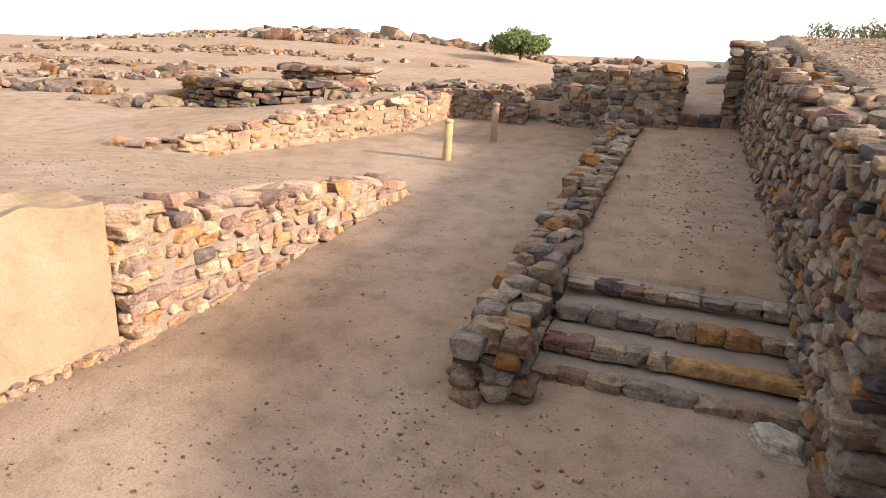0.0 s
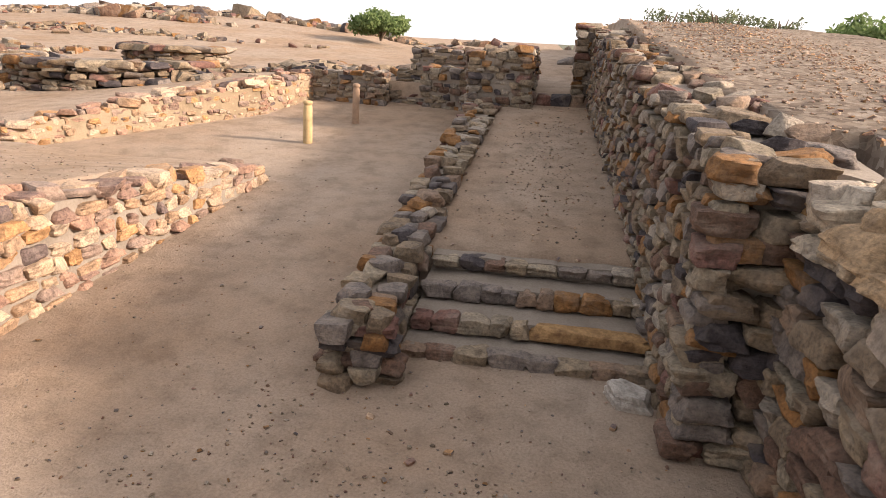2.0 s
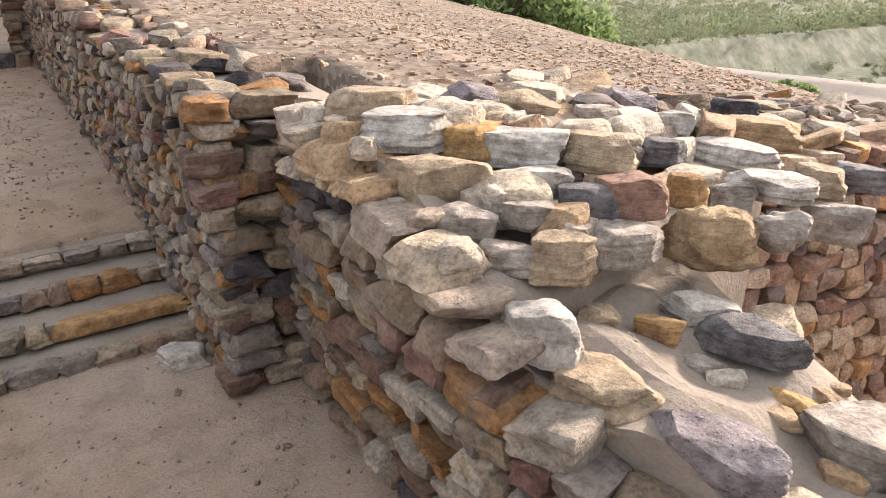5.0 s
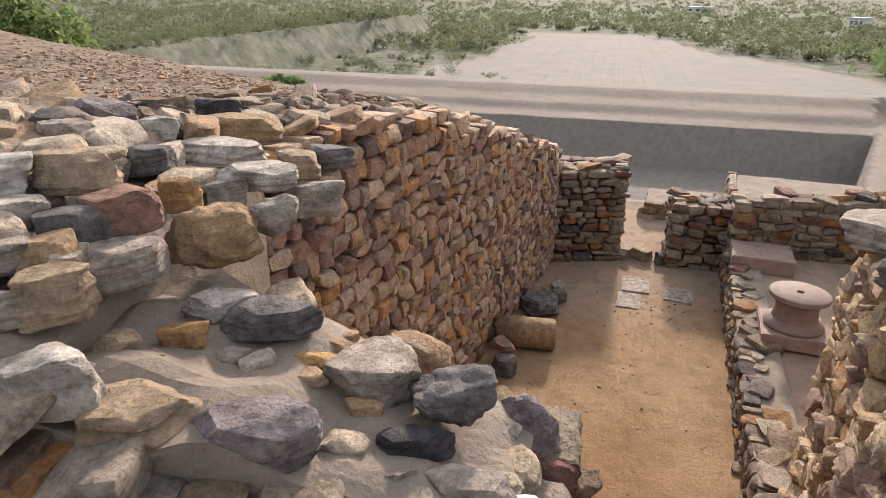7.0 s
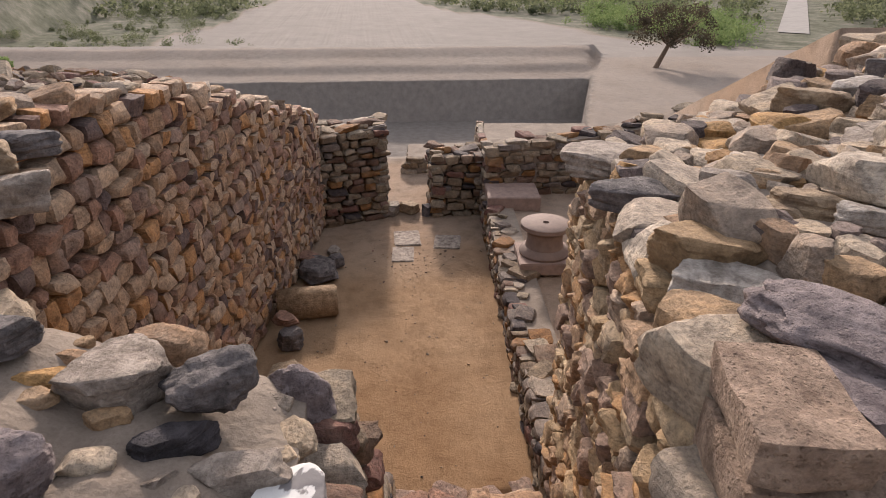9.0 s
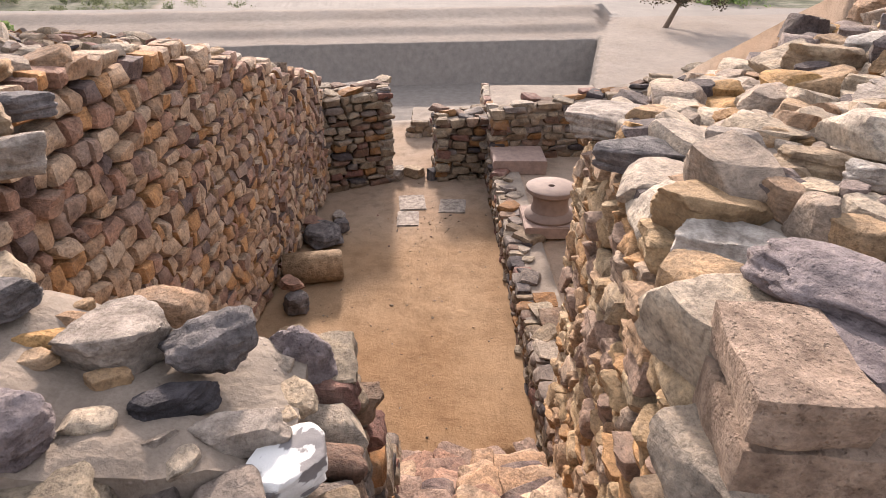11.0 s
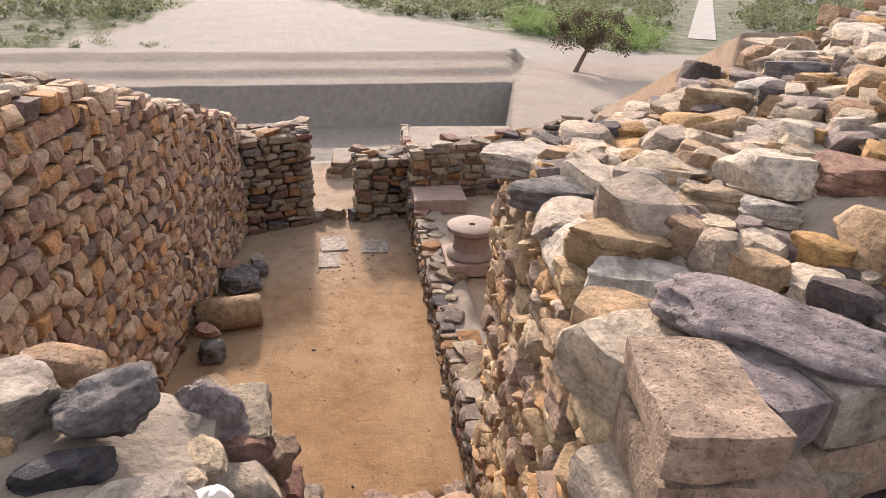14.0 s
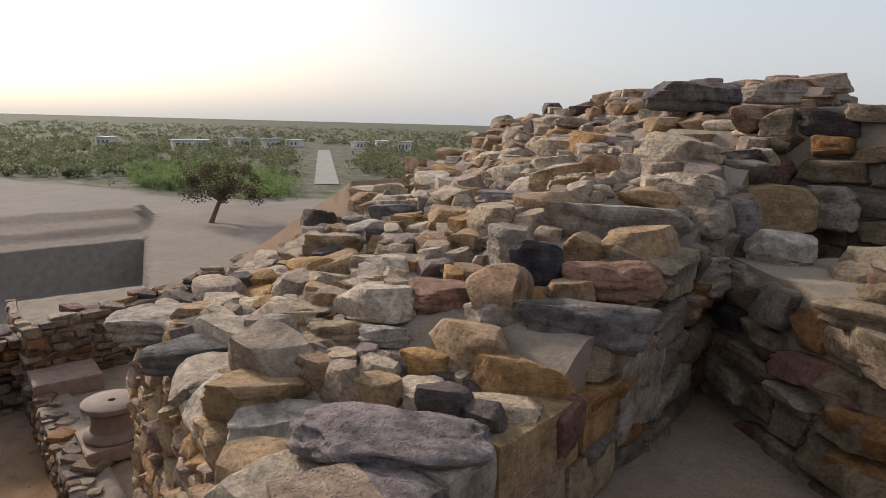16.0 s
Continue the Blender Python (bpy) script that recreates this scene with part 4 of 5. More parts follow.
# wall that closes the niche, and the higher tier behind it
for name, pa, pb, tp, thick, lab in (("wall_11", (1.2, -3.25), (0.52, -2.68), 1.13, 0.7, "rubble wall closing the niche"),
                                     ("wall_12", (0.52, -2.68), (-1.6, -2.6), 1.13, 0.7, "rubble wall closing the niche"),
                                     ("wall_13", (1.6, -4.35), (-2.0, -3.9), 1.78, 1.4, "upper tier of the ruin built of large stones")):
    pa, pb = np.array(pa), np.array(pb)
    way = (pb - pa) / np.linalg.norm(pb - pa)
    back = np.array([way[1], -way[0]]) * -1
    back = back if back[1] < 0 else -back
    q = [pa + back * 0.03, pb + back * 0.03, pb + back * thick, pa + back * thick]
    w5 = mass(name, q, lambda x, y: tp, -0.1, 12, 8, M_MUD, lab)
    # Dark brown stone; part of the niche's shade is also in this colour.
    ms = Masonry(w5, M_PIECE, M_ISLE, 160)
    face_stones(ms, pb, pa, lambda x, y: 0.35, lambda x, y: tp, 0.14, 0.3, 0.24, 0.03, level=1) if back[1] > 0 else face_stones(
        ms, *((pb, pa) if np.array([(pa - pb)[1], -(pa - pb)[0]]) @ back < 0 else (pa, pb)), lambda x, y: 0.35, lambda x, y: tp, 0.14, 0.3, 0.24, 0.03, level=1)
    top_stones(ms, q, lambda x, y: tp, 0.27, 0.32, 4, 0.3, 0.35)
    ms.build()

# ------------------------------------------------------------------ kerb wall and steps of the ramp


def curb_top(x, y):
    return max(0.36, ramp(y) + 0.08)


CQ = [(-0.89, 2.75), (-0.72, 2.77), (-0.65, 7.9), (-0.91, 7.9)]
curb = mass("wall_14", CQ, lambda x, y: curb_top(x, y) - 0.03, -0.1, 3, 50, M_MUD, "low dry-stone kerb wall along the ramp")
ms = Masonry(curb)
face_stones(ms, (-0.97, 7.9), (-0.95, 2.7), lambda x, y: court(y) - 0.03, curb_top, 0.085, 0.17, 0.14, 0.02)
face_stones(ms, (-0.67, 2.72), (-0.60, 7.9), lambda x, y: (0.0 if y < 3.7 else ramp(y)) - 0.04, curb_top, 0.085, 0.17, 0.14, 0.02)
face_stones(ms, (-0.93, 2.7), (-0.69, 2.7), lambda x, y: 0, lambda x, y: 0.36, 0.085, 0.24, 0.16, 0.0, level=1)
top_stones(ms, [(-0.91, 2.76), (-0.93, 7.9), (-0.63, 7.9), (-0.71, 2.76)], curb_top, 0.14, 0.155, 4, 0.4, 0.4, 1.0, 0.1, 0.5)
ms.build()

steps = new("steps")
tagged(steps, "shallow steps of dark and ochre stones with silt treads", "steps", kind="structure")
M_STEP = stone_material("dark_step_stone", STONE_HUES, "object", 0.6)
STEP_Y = (3.01, 3.23, 3.48, 3.74)
for k, sy in enumerate(STEP_Y):
    zt = 0.09 * (k + 1)
    xl, xr = -0.64 + 0.01 * k, 0.68
    tread = mass("tread", [(xl, sy + 0.05), (xr, sy + 0.05), (xr, sy + 0.36), (xl, sy + 0.36)], lambda x, y: zt - 0.008, -0.05, 16, 3, M_MUD, rough=0.012, label="", category="", kind="")
    tread.parent = steps
    s = xl
    while s < xr - 0.04:
        ln = RNG.uniform(0.10, 0.2)
        mat = M_STEP
        if k == 1 and s > 0.0:
            ln, mat = xr - s - 0.02, S_ORANGE
        ln = min(ln, xr - s)
        ob = new("stone", stock_mesh(1, int(RNG.integers(0, 18)), mat))
        ob.matrix_basis = Matrix.LocRotScale((s + ln / 2, sy + 0.045, zt - 0.04), Euler((0, RNG.normal(0, 0.03), RNG.normal(0, 0.04))), Vector((ln * 1.0, 0.12, (0.09 if k < 3 else 0.07) + RNG.uniform(-0.015, 0.015))))
        ob.parent = steps
        s += ln
boulder(0.52, 2.83, 0.05, 0.24, 0.17, 0.12, -8, 6, S_PALE, "loose pale grey stone lying beside the steps")
# stones across the head of the ramp
sill = new("sill")
tagged(sill, "row of rough stones across the head of the ramp", "sill", kind="structure")
s = -0.3
while s < 0.5:
    ln = RNG.uniform(0.14, 0.26)
    ob = new("stone", stock_mesh(1, int(RNG.integers(0, 18)), M_PIECE))
    ob.matrix_basis = Matrix.LocRotScale((s + ln / 2, 8.35, 0.95), Euler((0, 0, RNG.normal(0, 0.1))), Vector((ln, 0.2, 0.18)))
    ob.parent = sill
    s += ln

# ------------------------------------------------------------------ walls of the court


def block(name, quad, top, base, faces, label, course=0.09, length=0.19, buff=False, cap=300, mud=None, level=0, caps=0.19, proud=0.03):
    """A stone-faced wall over a plan quadrangle; faces are pairs of its corners, seen from the right of each run."""
    flat = (lambda x, y: top) if not callable(top) else top
    low = (lambda x, y: base) if not callable(base) else base
    ob = mass(name, quad, lambda x, y: flat(x, y) - 0.02, lambda x, y: low(x, y) - 0.1, 14, 5, mud or M_MUD, label)
    m = Masonry(ob, M_BUFF if buff else None, M_BUFF_ISLE if buff else None, cap)
    for i, j in faces:
        face_stones(m, quad[i], quad[j], low, flat, course, length, 0.16, proud, level)
    if caps:
        top_stones(m, quad, flat, caps, caps * 1.1, 0, 0.35, 0.35)
    m.build()
    return ob


def lw_top(x, y):
    return lerp(y, [2.4, 3.64, 5.62, 5.8], [0.74, 0.62, 0.40, 0.36])


block("wall_15", [(-3.15, 2.42), (-2.80, 2.45), (-2.60, 5.65), (-2.95, 5.75)], lw_top, lambda x, y: court(y) - 0.02, [(0, 1), (1, 2), (2, 3)],
      "low wall of square multicoloured stones, sunlit", 0.095, 0.165, True, level=1)
PL = [(-2.84, 2.40), (-3.04, 1.2), (-3.75, 1.2), (-3.5, 2.40)]
mass("wall_16", PL, lambda x, y: 0.84 + 0.03 * (2.4 - y), -0.1, 24, 10, M_PLASTER, "thick wall smoothed with pale mud plaster", rough=0.05)
mass("wall_17", [(-3.04, 1.2), (-3.4, -4.0), (-4.2, -4.0), (-3.75, 1.2)], lambda x, y: 0.88, -0.1, 30, 8, M_PLASTER, "thick wall smoothed with pale mud plaster", rough=0.05)

LIT = [(-6.4, 5.75), (-5.61, 6.02), (-4.92, 6.98), (-3.89, 8.6), (-3.66, 9.95)]
LIT_Z = (0.42, 0.51, 0.71, 0.91, 1.0)
for k in range(4):
    pa, pb = LIT[k], LIT[k + 1]
    za, zb_ = LIT_Z[k], LIT_Z[k + 1]

    def slope(x, y, pa=pa, pb=pb, za=za, zb_=zb_):
        t = ((x - pa[0]) * (pb[0] - pa[0]) + (y - pa[1]) * (pb[1] - pa[1])) / ((pb[0] - pa[0]) ** 2 + (pb[1] - pa[1]) ** 2)
        return za + (zb_ - za) * min(1, max(0, t))
    q = [pa, pb, (pb[0] - 0.35, pb[1] + 0.2), (pa[0] - 0.35, pa[1] + 0.2)]
    block("wall_%d" % (18 + k), q, slope, lambda x, y: court(y) - 0.05, [(0, 1)], "low pale wall of small stones and mud, in full sun", 0.075, 0.12, True, 60, M_PLASTER, caps=0.2, proud=0.012)

block("wall_22", [(-3.66, 9.9), (-2.5, 9.72), (-2.5, 10.15), (-3.66, 10.3)], 1.09, 0.58, [(0, 1), (1, 2)], "dark masonry wall at the end of the court", 0.085, 0.17, cap=80)
for k in range(4):
    block("wall_%d" % (23 + k), [(-2.45, 10.1 + 0.16 * k), (-1.85, 10.05 + 0.16 * k), (-1.85, 10.3 + 0.16 * k), (-2.45, 10.35 + 0.16 * k)], 0.74 + 0.11 * k, 0.55,
          [(0, 1)], "dark stone step at the end of the court", 0.06, 0.2, cap=30, caps=0.2)
block("wall_27", [(-1.9, 9.93), (-1.2, 9.72), (-1.15, 10.3), (-1.9, 10.4)], 1.19, 0.58, [(0, 1), (1, 2)], "dark masonry block at the end of the court", 0.085, 0.17, cap=80)
block("wall_28", [(-2.2, 10.5), (-0.9, 10.3), (-0.9, 11), (-2.2, 11.2)], 1.42, 0.6, [(0, 1)], "higher masonry behind the court", 0.085, 0.17, cap=60)
block("wall_29", [(-0.98, 8.12), (-0.25, 8.05), (-0.2, 9.6), (-1.2, 9.9)], lambda x, y: 1.46 + 0.10 * (x + 0.98), 0.55, [(0, 1), (1, 2), (3, 0)], "tumbled masonry block at the head of the ramp", 0.085, 0.16, cap=120)
block("wall_30", [(0.30, 8.45), (0.55, 8.42), (0.6, 8.9), (0.32, 8.9)], 1.82, 0.85, [(3, 0), (0, 1)], "dark stacked pier at the end of the long wall", 0.085, 0.22, cap=80, caps=0.15)


def bollard(x, y, h, r, mat, label):
    bm = bmesh.new()
    prof = [(r * 1.02, 0), (r, 0.05), (r * 0.97, h * 0.5), (r * 0.95, h * 0.86), (r * 0.8, h * 0.88), (r * 0.8, h * 0.91), (r * 1.0, h * 0.93), (r * 0.95, h * 0.98), (r * 0.5, h)]
    rings = []
    for rad, zz in prof:
        rings.append([bm.verts.new((rad * math.cos(a), rad * math.sin(a), zz)) for a in np.linspace(0, 2 * math.pi, 20, endpoint=False)])
    for a, b in zip(rings, rings[1:]):
        for i in range(20):
            f = bm.faces.new((a[i], a[(i + 1) % 20], b[(i + 1) % 20], b[i]))
            f.smooth = True
    bm.faces.new(rings[-1])
    me = bpy.data.meshes.new("post")
    bm.to_mesh(me)
    bm.free()
    me.materials.append(mat)
    ob = new("post", me)
    ob.matrix_basis = pose(x, y, court(y) - 0.03, 0, 1.5, 0)
    tagged(ob, label, "post", "posts in the court")


M_POST = plain_material("ochre_stone_post", (0.40, 0.28, 0.14), 0.8, 0.3, 14.0)
M_POST2 = plain_material("grey_stone_post", (0.27, 0.175, 0.115), 0.8, 0.3, 14.0)
bollard(-2.74, 7.21, 0.52, 0.055, M_POST, "short ochre post standing in the court")
bollard(-2.52, 8.40, 0.55, 0.048, M_POST2, "short weathered grey-brown post standing in the court")

# ------------------------------------------------------------------ ring of masonry and rubble on the hill


def ring(name, cx, cy, r, z0, z1, a0, a1, label):
    n = 14
    pts = [(cx + r * math.cos(a), cy + r * math.sin(a)) for a in np.linspace(radians(a0), radians(a1), n)]
    ob = new(name)
    tagged(ob, label, "wall", kind="structure")
    m = Masonry(ob, cap=200)
    for p, q in zip(pts, pts[1:]):
        face_stones(m, p, q, lambda x, y: z0, lambda x, y: z1, 0.10, 0.24, 0.3, 0.02)
        c = ((p[0] + q[0]) / 2, (p[1] + q[1]) / 2)
        inn = (cx + (c[0] - cx) * 0.8, cy + (c[1] - cy) * 0.8)
        m.add((c[0] * 0.6 + inn[0] * 0.4, c[1] * 0.6 + inn[1] * 0.4, z1 - 0.02), (0.5, 0.36, 0.12), (0, 0, RNG.uniform(0, 3)), 0, dist((c[0], c[1], z1)))
    m.build()
    bm = bmesh.new()
    bmesh.ops.create_circle(bm, cap_ends=True, segments=24, radius=r * 0.97)
    bmesh.ops.translate(bm, vec=(cx, cy, z1 - 0.1), verts=bm.verts)
    part("fill", bm, M_MUD, ob)


ring("wall_31", -7.6, 10.8, 1.75, 0.55, 1.02, 180, 375, "low round ring wall of brown stone courses")
ring("wall_32", -7.4, 12.4, 1.0, 0.8, 1.22, 180, 375, "small round wall of brown stone courses")


def rubble(name, spots, n, size, label, mat, level=0, lift=0.3):
    """Loose stones too many to count; spots are (x, y, half length, half width, heading)."""
    verts, faces, base = [], [], 0
    shapes = TINY if size < 0.04 else LOW
    net = np.array(shapes[0][1])
    for k in range(n):
        x0, y0, a, b, hd = spots[k % len(spots)]
        u, w = RNG.normal(0, 0.5) * a, RNG.normal(0, 0.5) * b
        x = x0 + u * math.cos(radians(hd)) - w * math.sin(radians(hd))
        y = y0 + u * math.sin(radians(hd)) + w * math.cos(radians(hd))
        s = size * RNG.lognormal(0, 0.35)
        v = shapes[int(RNG.integers(0, 18))][0]
        m = Matrix.LocRotScale(None, Euler((RNG.normal(0, 0.2), RNG.normal(0, 0.2), RNG.uniform(0, 6.3))), Vector((s, s * RNG.uniform(0.5, 0.9), s * RNG.uniform(0.3, 0.6))))
        verts.append(v @ np.array(m.to_3x3()).T + np.array((x, y, ground_height(x, y) + s * 0.4 * (0.5 - lift))))
        faces.append(net + base)
        base += len(v)
    ob = new(name, mesh_of(name, np.concatenate(verts), np.concatenate(faces).tolist(), mat, True, 34))
    tagged(ob, label, "rubble", kind="stuff")


rubble("rubble_field", [(-14, 11.5, 3, 0.6, 20), (-17, 14, 4, 0.7, 10), (-12, 13.5, 2.2, 0.4, 60), (-20, 18, 5, 0.8, 15), (-14, 20, 5, 0.6, 5), (-24, 24, 7, 1.0, 10), (-12, 9.6, 1.6, 0.3, 10)], 760, 0.23,
       "lines of tumbled brown stones from ruined walls on the slope", M_ISLE)
rubble("rubble_crest", [(-19, 31, 6, 1.2, 5), (-12, 30, 6, 0.7, 0), (-30, 30, 7, 0.8, 5), (-6, 29, 4, 0.6, 0), (-16, 25, 3, 0.5, 0)], 520, 0.42, "dark rubble along the crest of the hill", M_ISLE)
rubble("rubble_near_ring", [(-8.5, 9.2, 1.6, 0.4, 10), (-6.2, 10.2, 0.8, 0.5, 0), (-5.0, 12.5, 1.5, 0.5, 20), (-2.2, 12.0, 1.6, 0.5, 0), (-3.4, 11.0, 1.0, 0.4, 10)], 240, 0.24, "scattered brown stones beside the ring wall", M_ISLE)
rubble("pebbles", [(-1.9, 3.5, 2.2, 4.0, 0), (0.0, 6.0, 0.5, 2.2, 0), (-0.5, 1.8, 1.5, 1.0, 0), (-5.0, 4.0, 2.6, 2.2, 0)], 3600, 0.012, "grit and small pebbles on the silt", M_ISLE, lift=0.2)
rubble("mound_gravel", [(3.0, 5.0, 2.6, 4.0, 0), (4.0, 3.0, 3.0, 1.4, 0), (2.0, 8.0, 1.2, 4.0, 0)], 6500, 0.022, "reddish gravel strewn over the mound", M_BUFF_ISLE, lift=0.2)
rubble("passage_grit", [(6.0, -0.5, 3.0, 1.6, -8), (8.5, -0.7, 1.0, 0.8, 0)], 260, 0.02, "small stones on the floor of the passage", M_ISLE, lift=0.2)
rubble("plaster_foot", [(-2.92, 1.75, 0.7, 0.05, 80), (-2.88, 2.2, 0.3, 0.05, 80)], 130, 0.055, "crumbled stones at the foot of the plastered wall", M_BUFF_ISLE)
rubble("wall_foot_stones", [(6.5, 1.62, 3.4, 0.36, -9), (3.6, 2.15, 1.0, 0.3, -9)], 420, 0.11, "small slabs strewn behind the top of the retaining wall", M_ISLE)

# ------------------------------------------------------------------ things in the passage


def lathe(name, prof, seg, mat, parent=None, hole=0.0):
    bm = bmesh.new()
    rings = [[bm.verts.new((r * math.cos(a), r * math.sin(a), zz)) for a in np.linspace(0, 2 * math.pi, seg, endpoint=False)] for r, zz in prof]
    for a, b in zip(rings, rings[1:]):
        for i in range(seg):
            bm.faces.new((a[i], a[(i + 1) % seg], b[(i + 1) % seg], b[i])).smooth = True
    if not hole:
        bm.faces.new(rings[-1])
    bm.faces.new(rings[0][::-1])
    me = bpy.data.meshes.new(name)
    bm.to_mesh(me)
    bm.free()
    me.set_sharp_from_angle(angle=radians(40))
    me.materials.append(mat)
    ob = new(name, me)
    ob.parent = parent
    return ob


M_POLISH = plain_material("smooth_reddish_limestone", (0.20, 0.145, 0.12), 0.8, 0.25, 10.0)
M_SLAB = plain_material("reddish_stone_slab", (0.27, 0.19, 0.155), 0.8, 0.35, 9.0)
pil = new("pillar_base")
pil.matrix_basis = pose(7.15, -2.32, -1.74)
tagged(pil, "waisted round stone pillar base on a square plinth", "pillar base")
lathe("drum", [(0.30, 0), (0.31, 0.03), (0.29, 0.07), (0.235, 0.10), (0.215, 0.2), (0.225, 0.29), (0.28, 0.33), (0.305, 0.35), (0.305, 0.395), (0.29, 0.405), (0.04, 0.405), (0.038, 0.33), (0.001, 0.33)], 40, M_POLISH, pil, 1.0)


def slab(name, w, d, h, mat, parent, at=(0, 0, 0), yaw=0, bevel=0.012):
    bm = bmesh.new()
    bmesh.ops.create_cube(bm, size=1)
    bmesh.ops.scale(bm, vec=(w, d, h), verts=bm.verts)
    bmesh.ops.bevel(bm, geom=bm.edges[:], offset=bevel, segments=2, affect="EDGES")
    bmesh.ops.subdivide_edges(bm, edges=[e for e in bm.edges if e.calc_length() > 0.15], cuts=3, use_grid_fill=True)
    for v in bm.verts:
        v.co += Vector((noise.noise(v.co * 6), noise.noise(v.co * 6 + Vector((9, 0, 0))), noise.noise(v.co * 6 + Vector((0, 9, 0))))) * bevel * 0.6
    ob = part(name, bm, mat, parent)
    ob.matrix_basis = pose(*at, 0, 0, yaw)
    return ob


slab("plinth", 0.66, 0.66, 0.16, M_SLAB, pil, (0, 0, -0.08), -6)
for nm, x, y, w, d, h, zz, yw, lab in (("stone_slab", 9.35, -2.4, 0.7, 0.8, 0.22, -1.82, -6, "squared reddish stone block with a groove on the bench"),):
    ob = slab(nm, w, d, h, M_SLAB, None, (x, y, zz), yw)
    tagged(ob, lab, "stone")
# fallen column drum
bm = bmesh.new()
bmesh.ops.create_cone(bm, cap_ends=True, segments=28, radius1=0.19, radius2=0.19, depth=0.7)
bmesh.ops.bevel(bm, geom=[e for e in bm.edges if abs(e.verts[0].co.z - e.verts[1].co.z) < 0.01], offset=0.02, segments=2, affect="EDGES")
for v in bm.verts:
    v.co *= 1 + 0.02 * noise.noise(v.co * 5)
for f in bm.faces:
    f.smooth = len(f.verts) == 4
me = bpy.data.meshes.new("column_drum")
bm.to_mesh(me)
bm.free()
me.materials.append(single_stone("ochre_column_stone", (0.42, 0.29, 0.18), (0.30, 0.20, 0.12)))
ob = new("column_drum", me)
ob.matrix_basis = pose(6.95, 0.58, -2.17, 90, 0, 5)
tagged(ob, "fallen ochre stone column drum lying on the passage floor", "column")
boulder(6.28, 0.73, -2.22, 0.30, 0.28, 0.22, 20, 0, S_DARK, "square dark stone lying in the passage")
boulder(6.45, 0.78, -2.08, 0.30, 0.24, 0.10, 50, 0, S_RED, "reddish stone lying on another in the passage")
boulder(8.0, 0.55, -2.24, 0.62, 0.5, 0.2, 30, 0, S_DARK, "dark fallen slab in the passage")
boulder(8.3, 0.3, -2.28, 0.30, 0.24, 0.16, 0, 0, S_DARK, "dark fallen stone in the passage")
boulder(8.25, 0.72, -2.18, 0.5, 0.3, 0.1, 70, 0, S_RED, "reddish fallen slab in the passage")
boulder(8.75, 0.35, -2.34, 0.26, 0.2, 0.08, 0, 0, S_GREY, "grey stone in the passage")
boulder(5.6, 0.7, -2.26, 0.5, 0.4, 0.12, 10, 0, S_TAN, "flat tan stone at the foot of the wall")
boulder(10.3, -0.55, -2.33, 0.35, 0.3, 0.22, 10, 0, S_GREY, "tumbled stone on the doorway sill")
boulder(10.4, -0.85, -2.34, 0.4, 0.3, 0.2, 60, 0, S_TAN, "tumbled stone on the doorway sill")
boulder(10.2, -1.15, -2.35, 0.2, 0.18, 0.25, 0, 0, S_DARK, "dark upright stone on the doorway sill")
for x, y, w, d in ((8.6, -0.65, 0.5, 0.32), (9.2, -0.75, 0.55, 0.4), (9.0, -1.35, 0.5, 0.4)):
    ob = slab("paving_slab", w, d, 0.05, S_GREY, None, (x, y, -2.395 + 0.02 * (4 - x) * 0 + 0.0), RNG.uniform(-10, 10))
    ob.location.z = ground_height(x, y) + 0.0
    tagged(ob, "worn flat paving slab let into the passage floor", "slab", "paving slabs of the passage floor")
# blocks beyond the doorway
block("wall_33", [(12.7, -0.98), (12.6, -2.7), (13.85, -2.8), (13.9, -1.1)], -2.2, -2.55, [(0, 1), (3, 0)], "low earth platform with a stone edge outside the gate", 0.12, 0.3, cap=60, caps=0)
block("wall_34", [(10.9, -2.2), (10.9, -4.2), (12.6, -4.6), (12.8, -2.4)], -1.5, -2.5, [(0, 1), (3, 0)], "low platform of stone outside the gate", 0.12, 0.3, cap=60, caps=0)

# ------------------------------------------------------------------ plants


def leaf_material(name, a, b):
    m, t, s = graph(name)
    rnd = t.nodes.new("ShaderNodeNewGeometry").outputs["Random Per Island"]
    t.links.new(ramp_of(t, rnd, [(0.0, a), (1.0, b)]), s.inputs["Base Color"])
    s.inputs["Roughness"].default_value = 0.75
    s.inputs["Specular IOR Level"].default_value = 0.2
    thin = t.nodes.new("ShaderNodeBsdfTranslucent")
    t.links.new(s.inputs["Base Color"].links[0].from_socket, thin.inputs["Color"])
    both = t.nodes.new("ShaderNodeMixShader")
    both.inputs[0].default_value = 0.5
    t.links.new(s.outputs[0], both.inputs[1])
    t.links.new(thin.outputs[0], both.inputs[2])
    t.links.new(both.outputs[0], t.nodes["Material Output"].inputs["Surface"])
    return m


M_LEAF = leaf_material("bright_shrub_leaf", (0.10, 0.15, 0.05), (0.20, 0.25, 0.10))
M_LEAF2 = leaf_material("dull_scrub_leaf", (0.07, 0.085, 0.045), (0.17, 0.18, 0.10))
M_TWIG = leaf_material("dry_twig_leaf", (0.045, 0.036, 0.024), (0.08, 0.066, 0.042))
M_BARK = plain_material("grey_brown_bark", (0.14, 0.10, 0.07), 0.9, 0.4, 20.0)


